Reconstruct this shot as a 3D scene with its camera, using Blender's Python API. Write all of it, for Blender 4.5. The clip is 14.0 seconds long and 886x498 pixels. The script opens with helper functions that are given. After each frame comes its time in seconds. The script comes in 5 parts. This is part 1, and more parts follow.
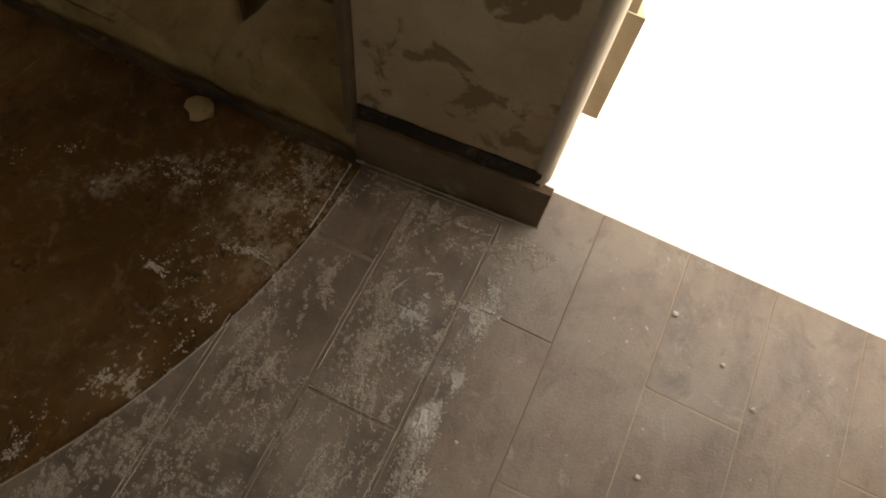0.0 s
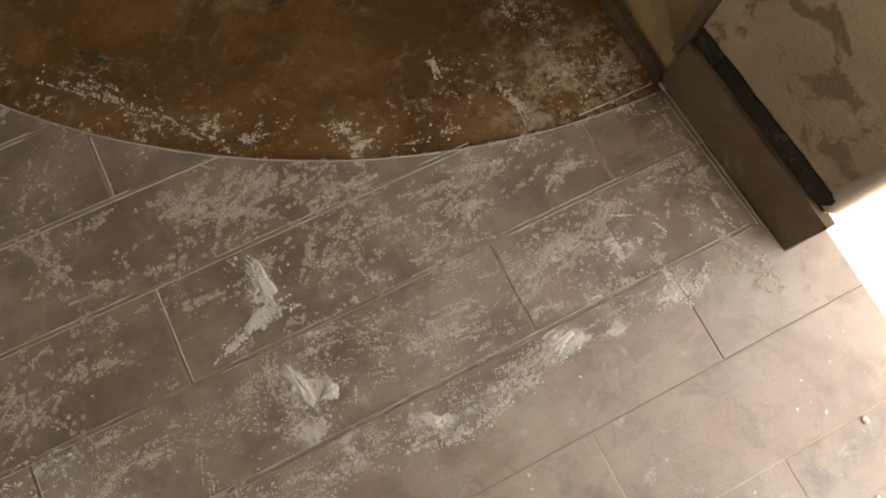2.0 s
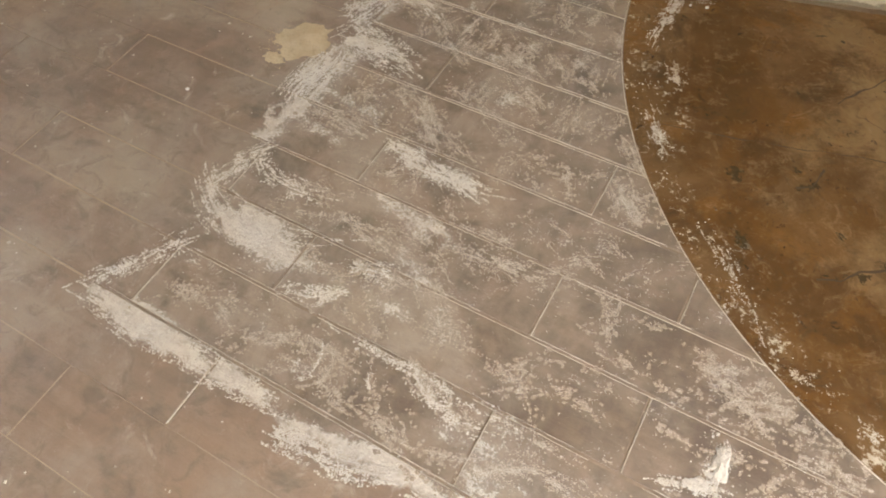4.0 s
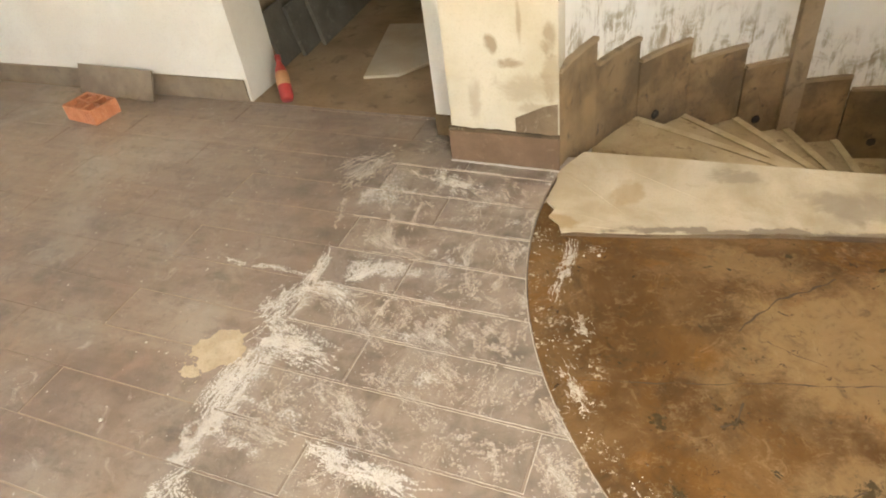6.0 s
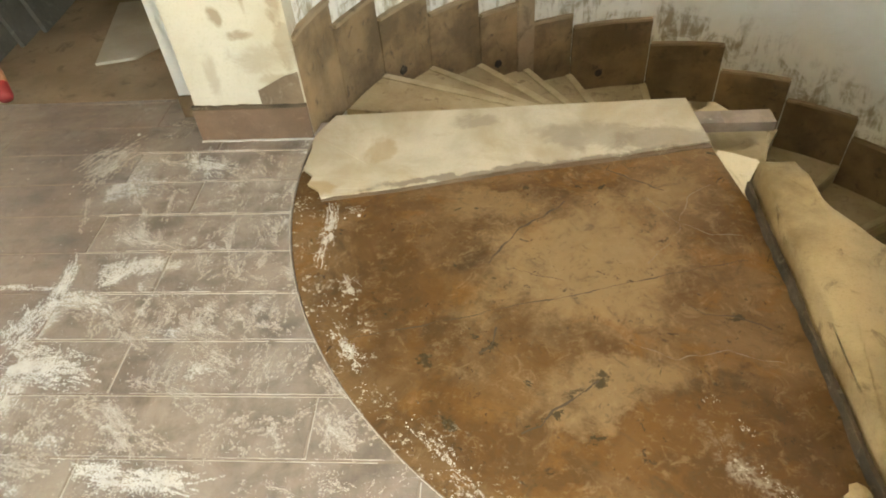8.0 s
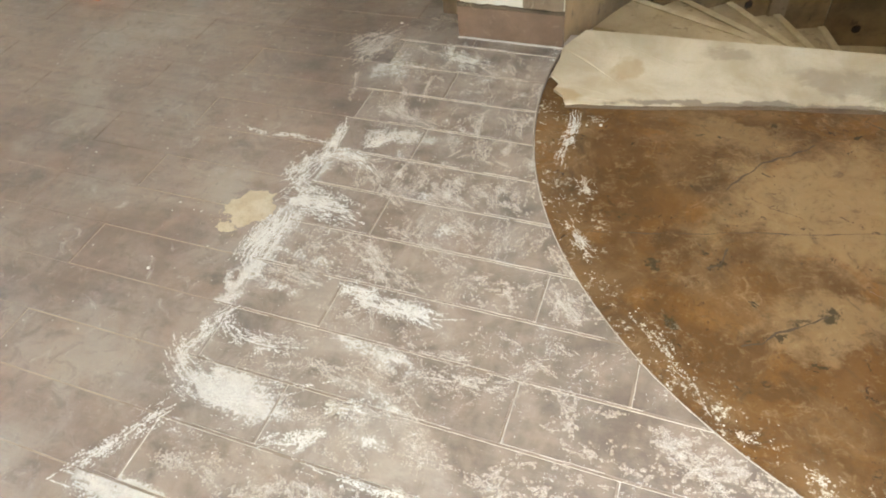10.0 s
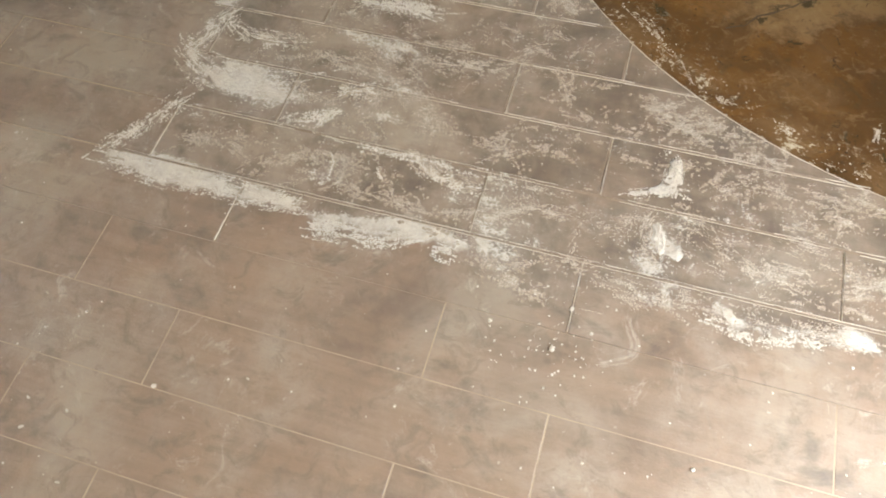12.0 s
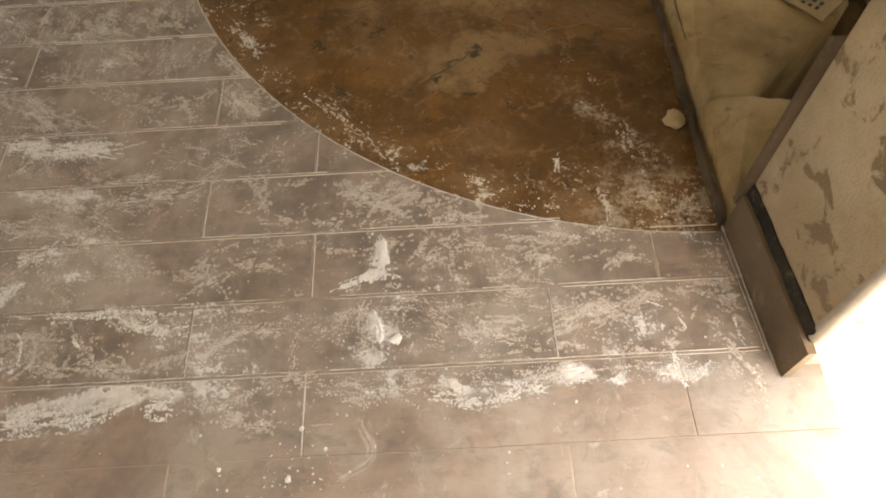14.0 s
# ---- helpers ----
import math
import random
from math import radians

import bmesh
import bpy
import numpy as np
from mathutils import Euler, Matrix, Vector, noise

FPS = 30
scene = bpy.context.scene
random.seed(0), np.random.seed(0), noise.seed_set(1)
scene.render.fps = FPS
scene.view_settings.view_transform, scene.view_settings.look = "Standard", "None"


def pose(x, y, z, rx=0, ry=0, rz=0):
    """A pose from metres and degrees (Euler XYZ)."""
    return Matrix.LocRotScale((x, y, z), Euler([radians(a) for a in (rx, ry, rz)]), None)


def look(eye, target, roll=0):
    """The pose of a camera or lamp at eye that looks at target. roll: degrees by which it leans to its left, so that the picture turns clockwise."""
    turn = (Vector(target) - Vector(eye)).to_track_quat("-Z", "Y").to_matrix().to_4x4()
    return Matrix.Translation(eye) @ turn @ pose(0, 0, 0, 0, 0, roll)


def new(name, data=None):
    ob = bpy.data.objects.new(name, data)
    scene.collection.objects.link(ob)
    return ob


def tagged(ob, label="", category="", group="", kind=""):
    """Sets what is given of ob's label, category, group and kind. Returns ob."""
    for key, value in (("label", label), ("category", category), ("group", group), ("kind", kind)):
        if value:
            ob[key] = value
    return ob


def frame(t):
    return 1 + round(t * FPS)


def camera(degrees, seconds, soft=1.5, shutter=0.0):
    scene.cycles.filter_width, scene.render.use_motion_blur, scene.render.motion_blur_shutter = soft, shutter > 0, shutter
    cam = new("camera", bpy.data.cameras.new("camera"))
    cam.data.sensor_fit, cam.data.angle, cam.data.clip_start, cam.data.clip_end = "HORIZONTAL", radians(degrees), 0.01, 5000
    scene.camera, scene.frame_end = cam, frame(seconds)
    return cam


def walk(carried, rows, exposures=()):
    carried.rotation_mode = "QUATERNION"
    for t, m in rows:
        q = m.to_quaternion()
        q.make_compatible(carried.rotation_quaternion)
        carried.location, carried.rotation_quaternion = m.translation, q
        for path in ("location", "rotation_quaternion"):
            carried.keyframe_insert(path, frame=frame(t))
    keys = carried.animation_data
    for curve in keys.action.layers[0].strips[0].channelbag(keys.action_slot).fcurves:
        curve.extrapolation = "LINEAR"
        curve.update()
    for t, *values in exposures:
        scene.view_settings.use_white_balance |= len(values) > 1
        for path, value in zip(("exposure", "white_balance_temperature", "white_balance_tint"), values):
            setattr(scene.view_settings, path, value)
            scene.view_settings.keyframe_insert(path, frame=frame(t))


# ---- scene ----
cam = camera(66.8, 14.0, soft=1.9)
PATH = [
    (0, (0.721, -0.261, 1.281), (1.509, -0.047, -0.545), 11.0),
    (0.5, (0.714, -0.232, 1.208), (1.433, 0.097, -0.629), 11.4),
    (1, (0.726, -0.219, 1.204), (1.218, 0.070, -0.713), 12.3),
    (1.5, (0.685, -0.235, 1.215), (1.058, 0.093, -0.722), 12.4),
    (2, (0.623, -0.257, 1.235), (0.923, 0.187, -0.692), 7.6),
    (2.5, (0.503, -0.285, 1.286), (0.742, 0.298, -0.612), 5.8),
    (3, (0.277, -0.398, 1.338), (0.373, 0.367, -0.507), 3.7),
    (3.5, (0.190, -0.469, 1.414), (-0.030, 0.345, -0.400), -1.4),
    (4, (0.208, -0.474, 1.465), (-0.382, 0.432, -0.218), -4.0),
    (4.2, (0.228, -0.436, 1.499), (-0.440, 0.476, -0.151), -5.8),
    (4.8, (0.252, -0.388, 1.545), (-0.583, 0.660, 0.040), -7.9),
    (5.3, (0.270, -0.328, 1.567), (-0.546, 0.884, 0.194), -8.5),
    (5.8, (0.290, -0.278, 1.578), (-0.439, 1.076, 0.297), -8.6),
    (6.3, (0.312, -0.260, 1.578), (-0.329, 1.146, 0.309), -8.4),
    (6.5, (0.326, -0.264, 1.576), (-0.278, 1.135, 0.280), -8.3),
    (7, (0.415, -0.262, 1.573), (0.014, 1.144, 0.208), -7.8),
    (7.2, (0.459, -0.260, 1.571), (0.192, 1.173, 0.201), -6.0),
    (7.7, (0.504, -0.253, 1.576), (0.340, 1.188, 0.179), -5.4),
    (8.25, (0.496, -0.250, 1.593), (0.289, 1.177, 0.187), -5.9),
    (8.8, (0.446, -0.278, 1.610), (0.117, 1.109, 0.200), -6.8),
    (9.3, (0.382, -0.354, 1.617), (-0.054, 0.978, 0.190), -7.3),
    (9.5, (0.360, -0.378, 1.601), (-0.172, 0.890, 0.149), -8.4),
    (10, (0.263, -0.541, 1.616), (-0.317, 0.678, 0.141), -7.5),
    (10.5, (0.154, -0.807, 1.595), (-0.401, 0.269, 0.003), -6.6),
    (11, (0.142, -0.943, 1.564), (-0.405, 0.035, -0.092), -5.1),
    (11.5, (0.167, -0.978, 1.547), (-0.348, -0.084, -0.167), -6.4),
    (12, (0.255, -0.982, 1.503), (-0.098, -0.126, -0.270), -6.2),
    (12.5, (0.389, -0.918, 1.468), (0.342, -0.059, -0.338), -1.6),
    (13, (0.523, -0.826, 1.500), (0.561, 0.011, -0.316), -2.3),
    (13.5, (0.602, -0.752, 1.525), (0.622, 0.219, -0.223), -3.1),
    (14, (0.652, -0.763, 1.520), (0.641, 0.246, -0.207), -3.7),
]
EXPOSURES = [(0, 1.1, 8150, 10), (0.5, 0.5, 8750, 10), (1, 1.05, 8150, 10), (1.5, 1.7, 7500, 10), (2, 2.33, 7550, 10), (2.5, 2.84, 7500, 10), (3, 3.32, 7500, 10), (4, 3.79, 7300, 10), (6.3, 4.52, 7500, 8), (7.2, 4.44, 7200, 3), (9.3, 4.70, 6600, -3), (10, 4.50, 6300, 3), (10.5, 4.31, 6100, 4), (11, 4.05, 6250, 5), (12, 3.73, 6900, 5), (12.5, 3.28, 7300, 8), (13, 3.23, 7400, 10), (14, 3.25, 7700, 10)]
walk(cam, [(t, look(eye, target, roll)) for t, eye, target, roll in PATH], EXPOSURES)


# world, sun and the daylight in the openings
world = bpy.data.worlds.new("sky")
scene.world = world
world.use_nodes = True
_n = world.node_tree.nodes
_sky = _n.new("ShaderNodeTexSky")
_sky.sky_type = "NISHITA"
_sky.sun_disc = False
_sky.sun_elevation, _sky.sun_rotation = radians(58), radians(180)
world.node_tree.links.new(_sky.outputs[0], _n["Background"].inputs[0])
_n["Background"].inputs[1].default_value = 0.15
sun = new("sun", bpy.data.lights.new("sun", "SUN"))
sun.data.energy, sun.data.angle, sun.data.color = 5.0, radians(0.5), (1.0, 0.95, 0.87)
sun.matrix_world = look((0, -5, 8), (0, 0, 0))


def opening_light(eye, target, w, h, power, color):
    ob = new("daylight", bpy.data.lights.new("daylight", "AREA"))
    ob.data.shape, ob.data.size, ob.data.size_y = "RECTANGLE", w, h
    ob.data.energy, ob.data.color = power, color
    ob.matrix_world = look(eye, target)
    return ob


DOOR_Y0, DOOR_Y1 = -1.50, -0.242
opening_light((1.56, -0.88, 1.05), (0, -0.88, 1.0), 1.15, 2.0, 5.7, (1.0, 0.95, 0.87))


# ---------------------------------------------------------------- materials
def nodes_of(name):
    m = bpy.data.materials.new(name)
    m.use_nodes = True
    nt = m.node_tree
    return m, nt, nt.nodes["Principled BSDF"]


class G:
    """Small helper to wire shader nodes."""

    def __init__(self, nt):
        self.nt = nt
        self.pos = nt.nodes.new("ShaderNodeNewGeometry").outputs["Position"]

    def put(self, socket, v):
        if hasattr(v, "links"):
            self.nt.links.new(v, socket)
        else:
            socket.default_value = v

    def math(self, op, a, b=0.0, clamp=False):
        n = self.nt.nodes.new("ShaderNodeMath")
        n.operation, n.use_clamp = op, clamp
        self.put(n.inputs[0], a)
        self.put(n.inputs[1], b)
        return n.outputs[0]

    def shifted(self, span=37.0):
        """The place, moved by a chance amount for each piece."""
        n = self.nt.nodes.new("ShaderNodeVectorMath")
        n.operation = "ADD"
        self.nt.links.new(self.pos, n.inputs[0])
        self.nt.links.new(self.math("MULTIPLY", self.random(), span), n.inputs[1])
        return n.outputs[0]

    def warped(self, scale, amount):
        """The place, pushed about by a noise."""
        n = self.nt.nodes.new("ShaderNodeTexNoise")
        n.inputs["Scale"].default_value, n.inputs["Detail"].default_value, n.inputs["Roughness"].default_value = scale, 6.0, 0.68
        self.nt.links.new(self.pos, n.inputs["Vector"])
        v = self.nt.nodes.new("ShaderNodeVectorMath")
        v.operation = "MULTIPLY_ADD"
        self.nt.links.new(n.outputs["Color"], v.inputs[0])
        v.inputs[1].default_value = (amount, amount, 0)
        w = self.nt.nodes.new("ShaderNodeVectorMath")
        w.operation = "SUBTRACT"
        self.nt.links.new(self.pos, w.inputs[0])
        w.inputs[1].default_value = (amount / 2, amount / 2, 0)
        self.nt.links.new(w.outputs[0], v.inputs[2])
        return v.outputs[0]

    def spot(self, cx, cy, rx, ry, turn, src=None):
        """1 inside a soft ellipse on the floor, 0 outside."""
        n = self.nt.nodes.new("ShaderNodeMapping")
        n.vector_type = "TEXTURE"
        self.nt.links.new(src or self.pos, n.inputs[0])
        n.inputs["Location"].default_value = (cx, cy, 0)
        n.inputs["Rotation"].default_value = (0, 0, radians(turn))
        n.inputs["Scale"].default_value = (rx, ry, 1)
        v = self.nt.nodes.new("ShaderNodeVectorMath")
        v.operation = "LENGTH"
        self.nt.links.new(n.outputs[0], v.inputs[0])
        return self.ramp(v.outputs["Value"], 1.3, 0.25)

    def scaled(self, sx, sy, sz, turn=0.0, src=None):
        n = self.nt.nodes.new("ShaderNodeMapping")
        self.nt.links.new(src or self.pos, n.inputs[0])
        n.inputs["Scale"].default_value = (sx, sy, sz)
        n.inputs["Rotation"].default_value = (0, 0, radians(turn))
        return n.outputs[0]

    def noise(self, scale, detail=4.0, rough=0.55, vec=None, distort=0.0):
        n = self.nt.nodes.new("ShaderNodeTexNoise")
        n.inputs["Scale"].default_value = scale
        n.inputs["Detail"].default_value = detail
        n.inputs["Roughness"].default_value = rough
        n.inputs["Distortion"].default_value = distort
        self.nt.links.new(vec or self.pos, n.inputs["Vector"])
        return n.outputs[0]

    def arcs(self, scale, src):
        n = self.nt.nodes.new("ShaderNodeTexWave")
        n.wave_type, n.rings_direction = "RINGS", "Z"
        self.nt.links.new(src, n.inputs["Vector"])
        for key, v in (("Scale", scale), ("Distortion", 9.0), ("Detail", 4.0), ("Detail Scale", 1.4), ("Detail Roughness", 0.62)):
            n.inputs[key].default_value = v
        return n.outputs["Fac"]

    def ramp(self, v, a, b, lo=0.0, hi=1.0):
        n = self.nt.nodes.new("ShaderNodeMapRange")
        n.interpolation_type = "SMOOTHSTEP"
        self.put(n.inputs[0], v)
        for i, x in enumerate((a, b, lo, hi)):
            n.inputs[i + 1].default_value = x
        return n.outputs[0]

    def mix(self, f, a, b):
        n = self.nt.nodes.new("ShaderNodeMix")
        n.data_type = "RGBA"
        self.put(n.inputs[0], f)
        for s, v in ((n.inputs[6], a), (n.inputs[7], b)):
            self.put(s, v if hasattr(v, "links") else (*v, 1.0))
        return n.outputs[2]

    def axis(self, i):
        n = self.nt.nodes.new("ShaderNodeSeparateXYZ")
        self.nt.links.new(self.pos, n.inputs[0])
        return n.outputs[i]

    def bump(self, bsdf, h, strength, distance=0.004):
        n = self.nt.nodes.new("ShaderNodeBump")
        n.inputs["Strength"].default_value = strength
        n.inputs["Distance"].default_value = distance
        self.nt.links.new(h, n.inputs["Height"])
        self.nt.links.new(n.outputs[0], bsdf.inputs["Normal"])

    def random(self):
        return self.nt.nodes.new("ShaderNodeObjectInfo").outputs["Random"]


# heaps of swept dust, and clots within the planks: x, y, half length, half width, turn, weight
DRIFTS = [(-0.33, -0.262, 0.20, 0.040, 5, 0.45), (-0.13, -0.235, 0.10, 0.05, 10, 0.45), (-0.02, -0.255, 0.06, 0.05, -25, 0.4),
          (-0.56, -0.245, 0.14, 0.045, -5, 0.45), (-0.86, -0.215, 0.20, 0.045, -10, 0.45), (-1.0, -0.12, 0.05, 0.13, -22, 0.4),
          (-0.76, 0.115, 0.20, 0.06, -6, 0.42), (-0.99, 0.25, 0.06, 0.16, -14, 0.42), (-0.98, 0.55, 0.08, 0.30, -6, 0.38),
          (-0.98, 1.0, 0.07, 0.25, 0, 0.22), (0.20, -0.31, 0.16, 0.05, -8, 0.12), (0.80, -0.255, 0.40, 0.03, 1, 0.20)]
CLOTS = [(0.47, 0.11, 0.04, 0.06, 10, 0.22), (0.48, -0.09, 0.05, 0.08, 14, 0.16), (0.93, -0.225, 0.05, 0.03, 8, 0.45),
         (1.25, -0.27, 0.13, 0.05, -6, 0.30), (0.65, -0.25, 0.03, 0.05, 30, 0.35), (-0.42, 0.37, 0.22, 0.035, -12, 0.26),
         (-0.80, 0.50, 0.14, 0.03, -14, 0.28), (-0.75, 1.30, 0.16, 0.05, 2, 0.25), (-0.95, 1.75, 0.16, 0.16, 0, 0.25),
         (1.33, 0.02, 0.03, 0.12, 0, 0.18), (0.93, 0.24, 0.16, 0.03, -14, 0.22), (-0.60, -0.30, 0.016, 0.09, -28, 0.42)]


# stains of the landing: dark above zero, worn pale below; (0.98, 0.58) paints shade near the entrance
STAINS_AND_SHADE = [(1.22, 1.60, 0.16, 0.34, 0, 0.4), (0.98, 0.58, 0.48, 0.36, 10, 0.6), (0.15, 1.25, 0.20, 0.55, 12, 0.8), (0.42, 0.72, 0.34, 0.16, -40, 0.7), (1.05, 0.42, 0.30, 0.26, 0, 0.75), (0.36, 1.02, 0.14, 0.10, 20, 0.6),
          (0.80, 1.32, 0.48, 0.36, 10, -0.85), (0.80, 0.82, 0.30, 0.16, 15, -0.65), (1.12, 1.68, 0.25, 0.16, 10, -0.6), (0.50, 1.62, 0.25, 0.10, 15, -0.55)]


# hard dark blots and orange rust on the landing: x, y, half length, half width, turn
BLOTS = [(0.78, 0.85, 0.050, 0.034, 30), (0.70, 0.805, 0.060, 0.016, 22), (0.475, 0.965, 0.050, 0.016, 35), (0.36, 0.70, 0.060, 0.030, -35), (0.63, 0.73, 0.070, 0.012, 22),
         (0.75, 0.67, 0.032, 0.012, 10), (0.60, 1.70, 0.012, 0.035, -20), (0.57, 0.70, 0.020, 0.014, 0), (0.28, 0.92, 0.040, 0.030, 60), (1.20, 1.07, 0.050, 0.012, -10)]
RUST = [(0.30, 1.20, 0.16, 0.14, 30), (0.52, 0.86, 0.22, 0.10, 20), (0.95, 0.66, 0.26, 0.12, 10), (0.62, 0.52, 0.20, 0.08, -20), (0.22, 1.02, 0.07, 0.12, 0)]


def plaster(name, a, b, stain, rough=0.8, scale=2.2, amount=0.5, grit=0.4, tone=0.0, soft=0.13):
    """A matt mineral surface with blotches, stains and grain."""
    m, nt, p = nodes_of(name)
    g = G(nt)
    big = g.noise(scale, 6, 0.6)
    mid = g.noise(scale * 4.3, 8, 0.65, distort=0.6)
    fine = g.noise(140, 4, 0.6)
    c = g.mix(g.ramp(big, 0.35, 0.65), a, b)
    c = g.mix(g.math("MULTIPLY", g.ramp(mid, 0.55, 0.55 + soft), amount), c, stain)
    c = g.mix(g.math("MULTIPLY", g.ramp(fine, 0.5, 0.75), 0.25), c, tuple(x * 0.55 for x in b))
    if tone:
        c = g.mix(g.math("MULTIPLY", g.random(), tone), c, tuple(x * 0.35 for x in b))
    nt.links.new(c, p.inputs["Base Color"])
    p.inputs["Roughness"].default_value = rough
    p.inputs["Specular IOR Level"].default_value = 0.2
    g.bump(p, g.math("ADD", fine, g.math("MULTIPLY", mid, 1.5)), grit)
    return m


def tile_material(name, base, vein, dusty):
    """Wood-look porcelain with streaks along the plank; cement dust where the fresh tiles lie."""
    m, nt, p = nodes_of(name)
    g = G(nt)
    x, y = g.axis(0), g.axis(1)
    grain = g.noise(1.0, 6, 0.65, g.scaled(1.6, 26, 1))
    cloud = g.noise(5.0, 7, 0.7, g.scaled(0.8, 1.2, 1))
    fine = g.noise(170, 3, 0.6)
    c = g.mix(g.ramp(grain, 0.32, 0.68), vein, base)
    c = g.mix(g.math("MULTIPLY", g.random(), 0.30), c, tuple(v * 0.55 for v in base))
    c = g.mix(g.ramp(g.math("FRACT", g.math("MULTIPLY", g.random(), 7.3)), 0.45, 1.0, 0.0, 0.25), c, (0.225, 0.140, 0.092))
    wide = g.noise(1.25, 5, 0.6, g.scaled(0.8, 1.6, 1, 8), 0.5)
    c = g.mix(g.math("MULTIPLY", g.ramp(wide, 0.46, 0.64), 0.55), c, (0.105, 0.076, 0.060))
    c = g.mix(g.math("MULTIPLY", g.ramp(cloud, 0.52, 0.70), 0.5), c, (0.085, 0.070, 0.056))
    red = g.noise(2.3, 4, 0.6, g.scaled(1, 1, 1, 30))
    c = g.mix(g.math("MULTIPLY", g.ramp(red, 0.5, 0.7), 0.28), c, (0.200, 0.134, 0.090))
    # thin film of dust everywhere
    film = g.noise(3.6, 7, 0.68, distort=0.4)
    film2 = g.noise(9, 7, 0.72)
    veil = g.math("MULTIPLY", g.ramp(film, 0.36, 0.66), g.ramp(film2, 0.30, 0.66))
    c = g.mix(g.math("MULTIPLY", veil, 0.42), c, (0.40, 0.335, 0.260))
    bloom = g.noise(1.9, 6, 0.62, distort=0.5)
    c = g.mix(g.math("MULTIPLY", g.ramp(bloom, 0.46, 0.66), 0.50), c, (0.345, 0.288, 0.222))
    puff = g.math("MULTIPLY", g.ramp(g.noise(9.5, 9, 0.76, distort=1.4), 0.54, 0.74), g.ramp(g.noise(2.7, 3), 0.38, 0.58))
    c = g.mix(g.math("MULTIPLY", puff, 0.78), c, (0.46, 0.40, 0.325))
    blotch = g.noise(15, 8, 0.72, g.scaled(0.8, 1, 1, 20), 1.0)
    c = g.mix(g.math("MULTIPLY", g.ramp(blotch, 0.50, 0.66), 0.46), c, (0.125, 0.092, 0.066))
    c = g.mix(g.math("MULTIPLY", g.ramp(g.noise(6.5, 8, 0.7, distort=1.2), 0.52, 0.68), 0.30), c, (0.30, 0.205, 0.14))
    smudge = g.math("MULTIPLY", g.ramp(g.noise(1.0, 6, 0.66, g.scaled(4.2, 7.5, 1, 5), 0.6), 0.56, 0.70), g.ramp(g.noise(1.4, 3), 0.42, 0.60))
    c = g.mix(g.math("MULTIPLY", smudge, 0.65), c, (0.095, 0.075, 0.058))
    specks = g.math("MULTIPLY", g.ramp(g.noise(48, 2, 0.5), 0.70, 0.745), g.ramp(g.noise(3.1, 3), 0.42, 0.60))
    c = g.mix(g.math("MULTIPLY", specks, 0.7), c, (0.60, 0.55, 0.47))
    h = g.math("ADD", g.math("MULTIPLY", grain, 0.6), g.math("MULTIPLY", fine, 0.4))
    rough = g.ramp(veil, 0.0, 1.0, 0.36, 0.62)
    if dusty:
        wob = g.math("SUBTRACT", g.noise(5.5, 5, 0.65), 0.5)
        wob2 = g.math("SUBTRACT", g.noise(24, 4, 0.7), 0.5)
        low = g.math("ADD", g.math("ADD", y, g.math("ADD", 0.266, g.math("MULTIPLY", g.spot(0.20, -0.33, 0.16, 0.09, -8), 0.075))), g.math("ADD", g.math("MULTIPLY", wob, 0.16), g.math("MULTIPLY", wob2, 0.05)))
        left = g.math("ADD", g.math("ADD", x, 1.02), g.math("ADD", g.math("MULTIPLY", wob, 0.34), g.math("MULTIPLY", wob2, 0.10)))
        left = g.math("SUBTRACT", left, g.math("MULTIPLY", g.spot(-1.0, 0.075, 0.24, 0.085, -12), 0.30))
        inside = g.math("MINIMUM", low, left)
        zone = g.ramp(inside, -0.004, 0.03)
        shift = g.shifted()
        grit = g.noise(105, 4, 0.75)
        coarse = g.noise(38, 5, 0.72, distort=0.6)
        clots = g.noise(1.0, 5, 0.62, g.scaled(4.2, 7, 1, -14, shift), 1.0)
        sweep = g.noise(1.0, 5, 0.65, g.scaled(2.6, 17, 1, 28, shift), 0.9)
        brush = g.noise(1.0, 3, 0.6, g.scaled(60, 5, 1, 62, shift), 0.4)
        d = g.math("ADD", g.math("MULTIPLY", clots, 0.60), g.math("MULTIPLY", sweep, 0.42))
        near_arcs = g.shifted(2.3)
        rows = g.noise(1.0, 5, 0.65, g.scaled(15, 2.4, 1, -6, shift), 0.6)
        far = g.ramp(y, 0.15, 0.75)
        d = g.math("ADD", d, g.math("MULTIPLY", g.math("MULTIPLY", g.math("SUBTRACT", rows, sweep), far), 0.46))
        swirl = g.math("MULTIPLY", g.arcs(3.1, near_arcs), g.ramp(g.noise(2.7, 4, 0.6), 0.50, 0.66))
        d = g.math("ADD", d, g.math("MULTIPLY", swirl, 0.15))
        d = g.math("SUBTRACT", d, 0.075)
        bent = g.warped(9, 0.12)
        for cx, cy, rx, ry, turn, amp in DRIFTS + CLOTS:
            d = g.math("ADD", d, g.math("MULTIPLY", g.spot(cx, cy, rx, ry, turn, bent), amp * 0.80))
        s = g.math("ADD", g.math("MULTIPLY", grit, 0.66), g.math("MULTIPLY", coarse, 0.34))
        k = g.ramp(g.math("ADD", s, d), 1.068, 1.135)
        k = g.math("MULTIPLY", k, zone, True)
        fleck = g.math("MULTIPLY", g.ramp(g.math("ADD", s, g.math("MULTIPLY", d, 0.50)), 0.815, 0.87), zone)
        soft = g.math("MULTIPLY", zone, g.ramp(g.math("ADD", d, g.math("MULTIPLY", brush, 0.22)), 0.50, 0.85))
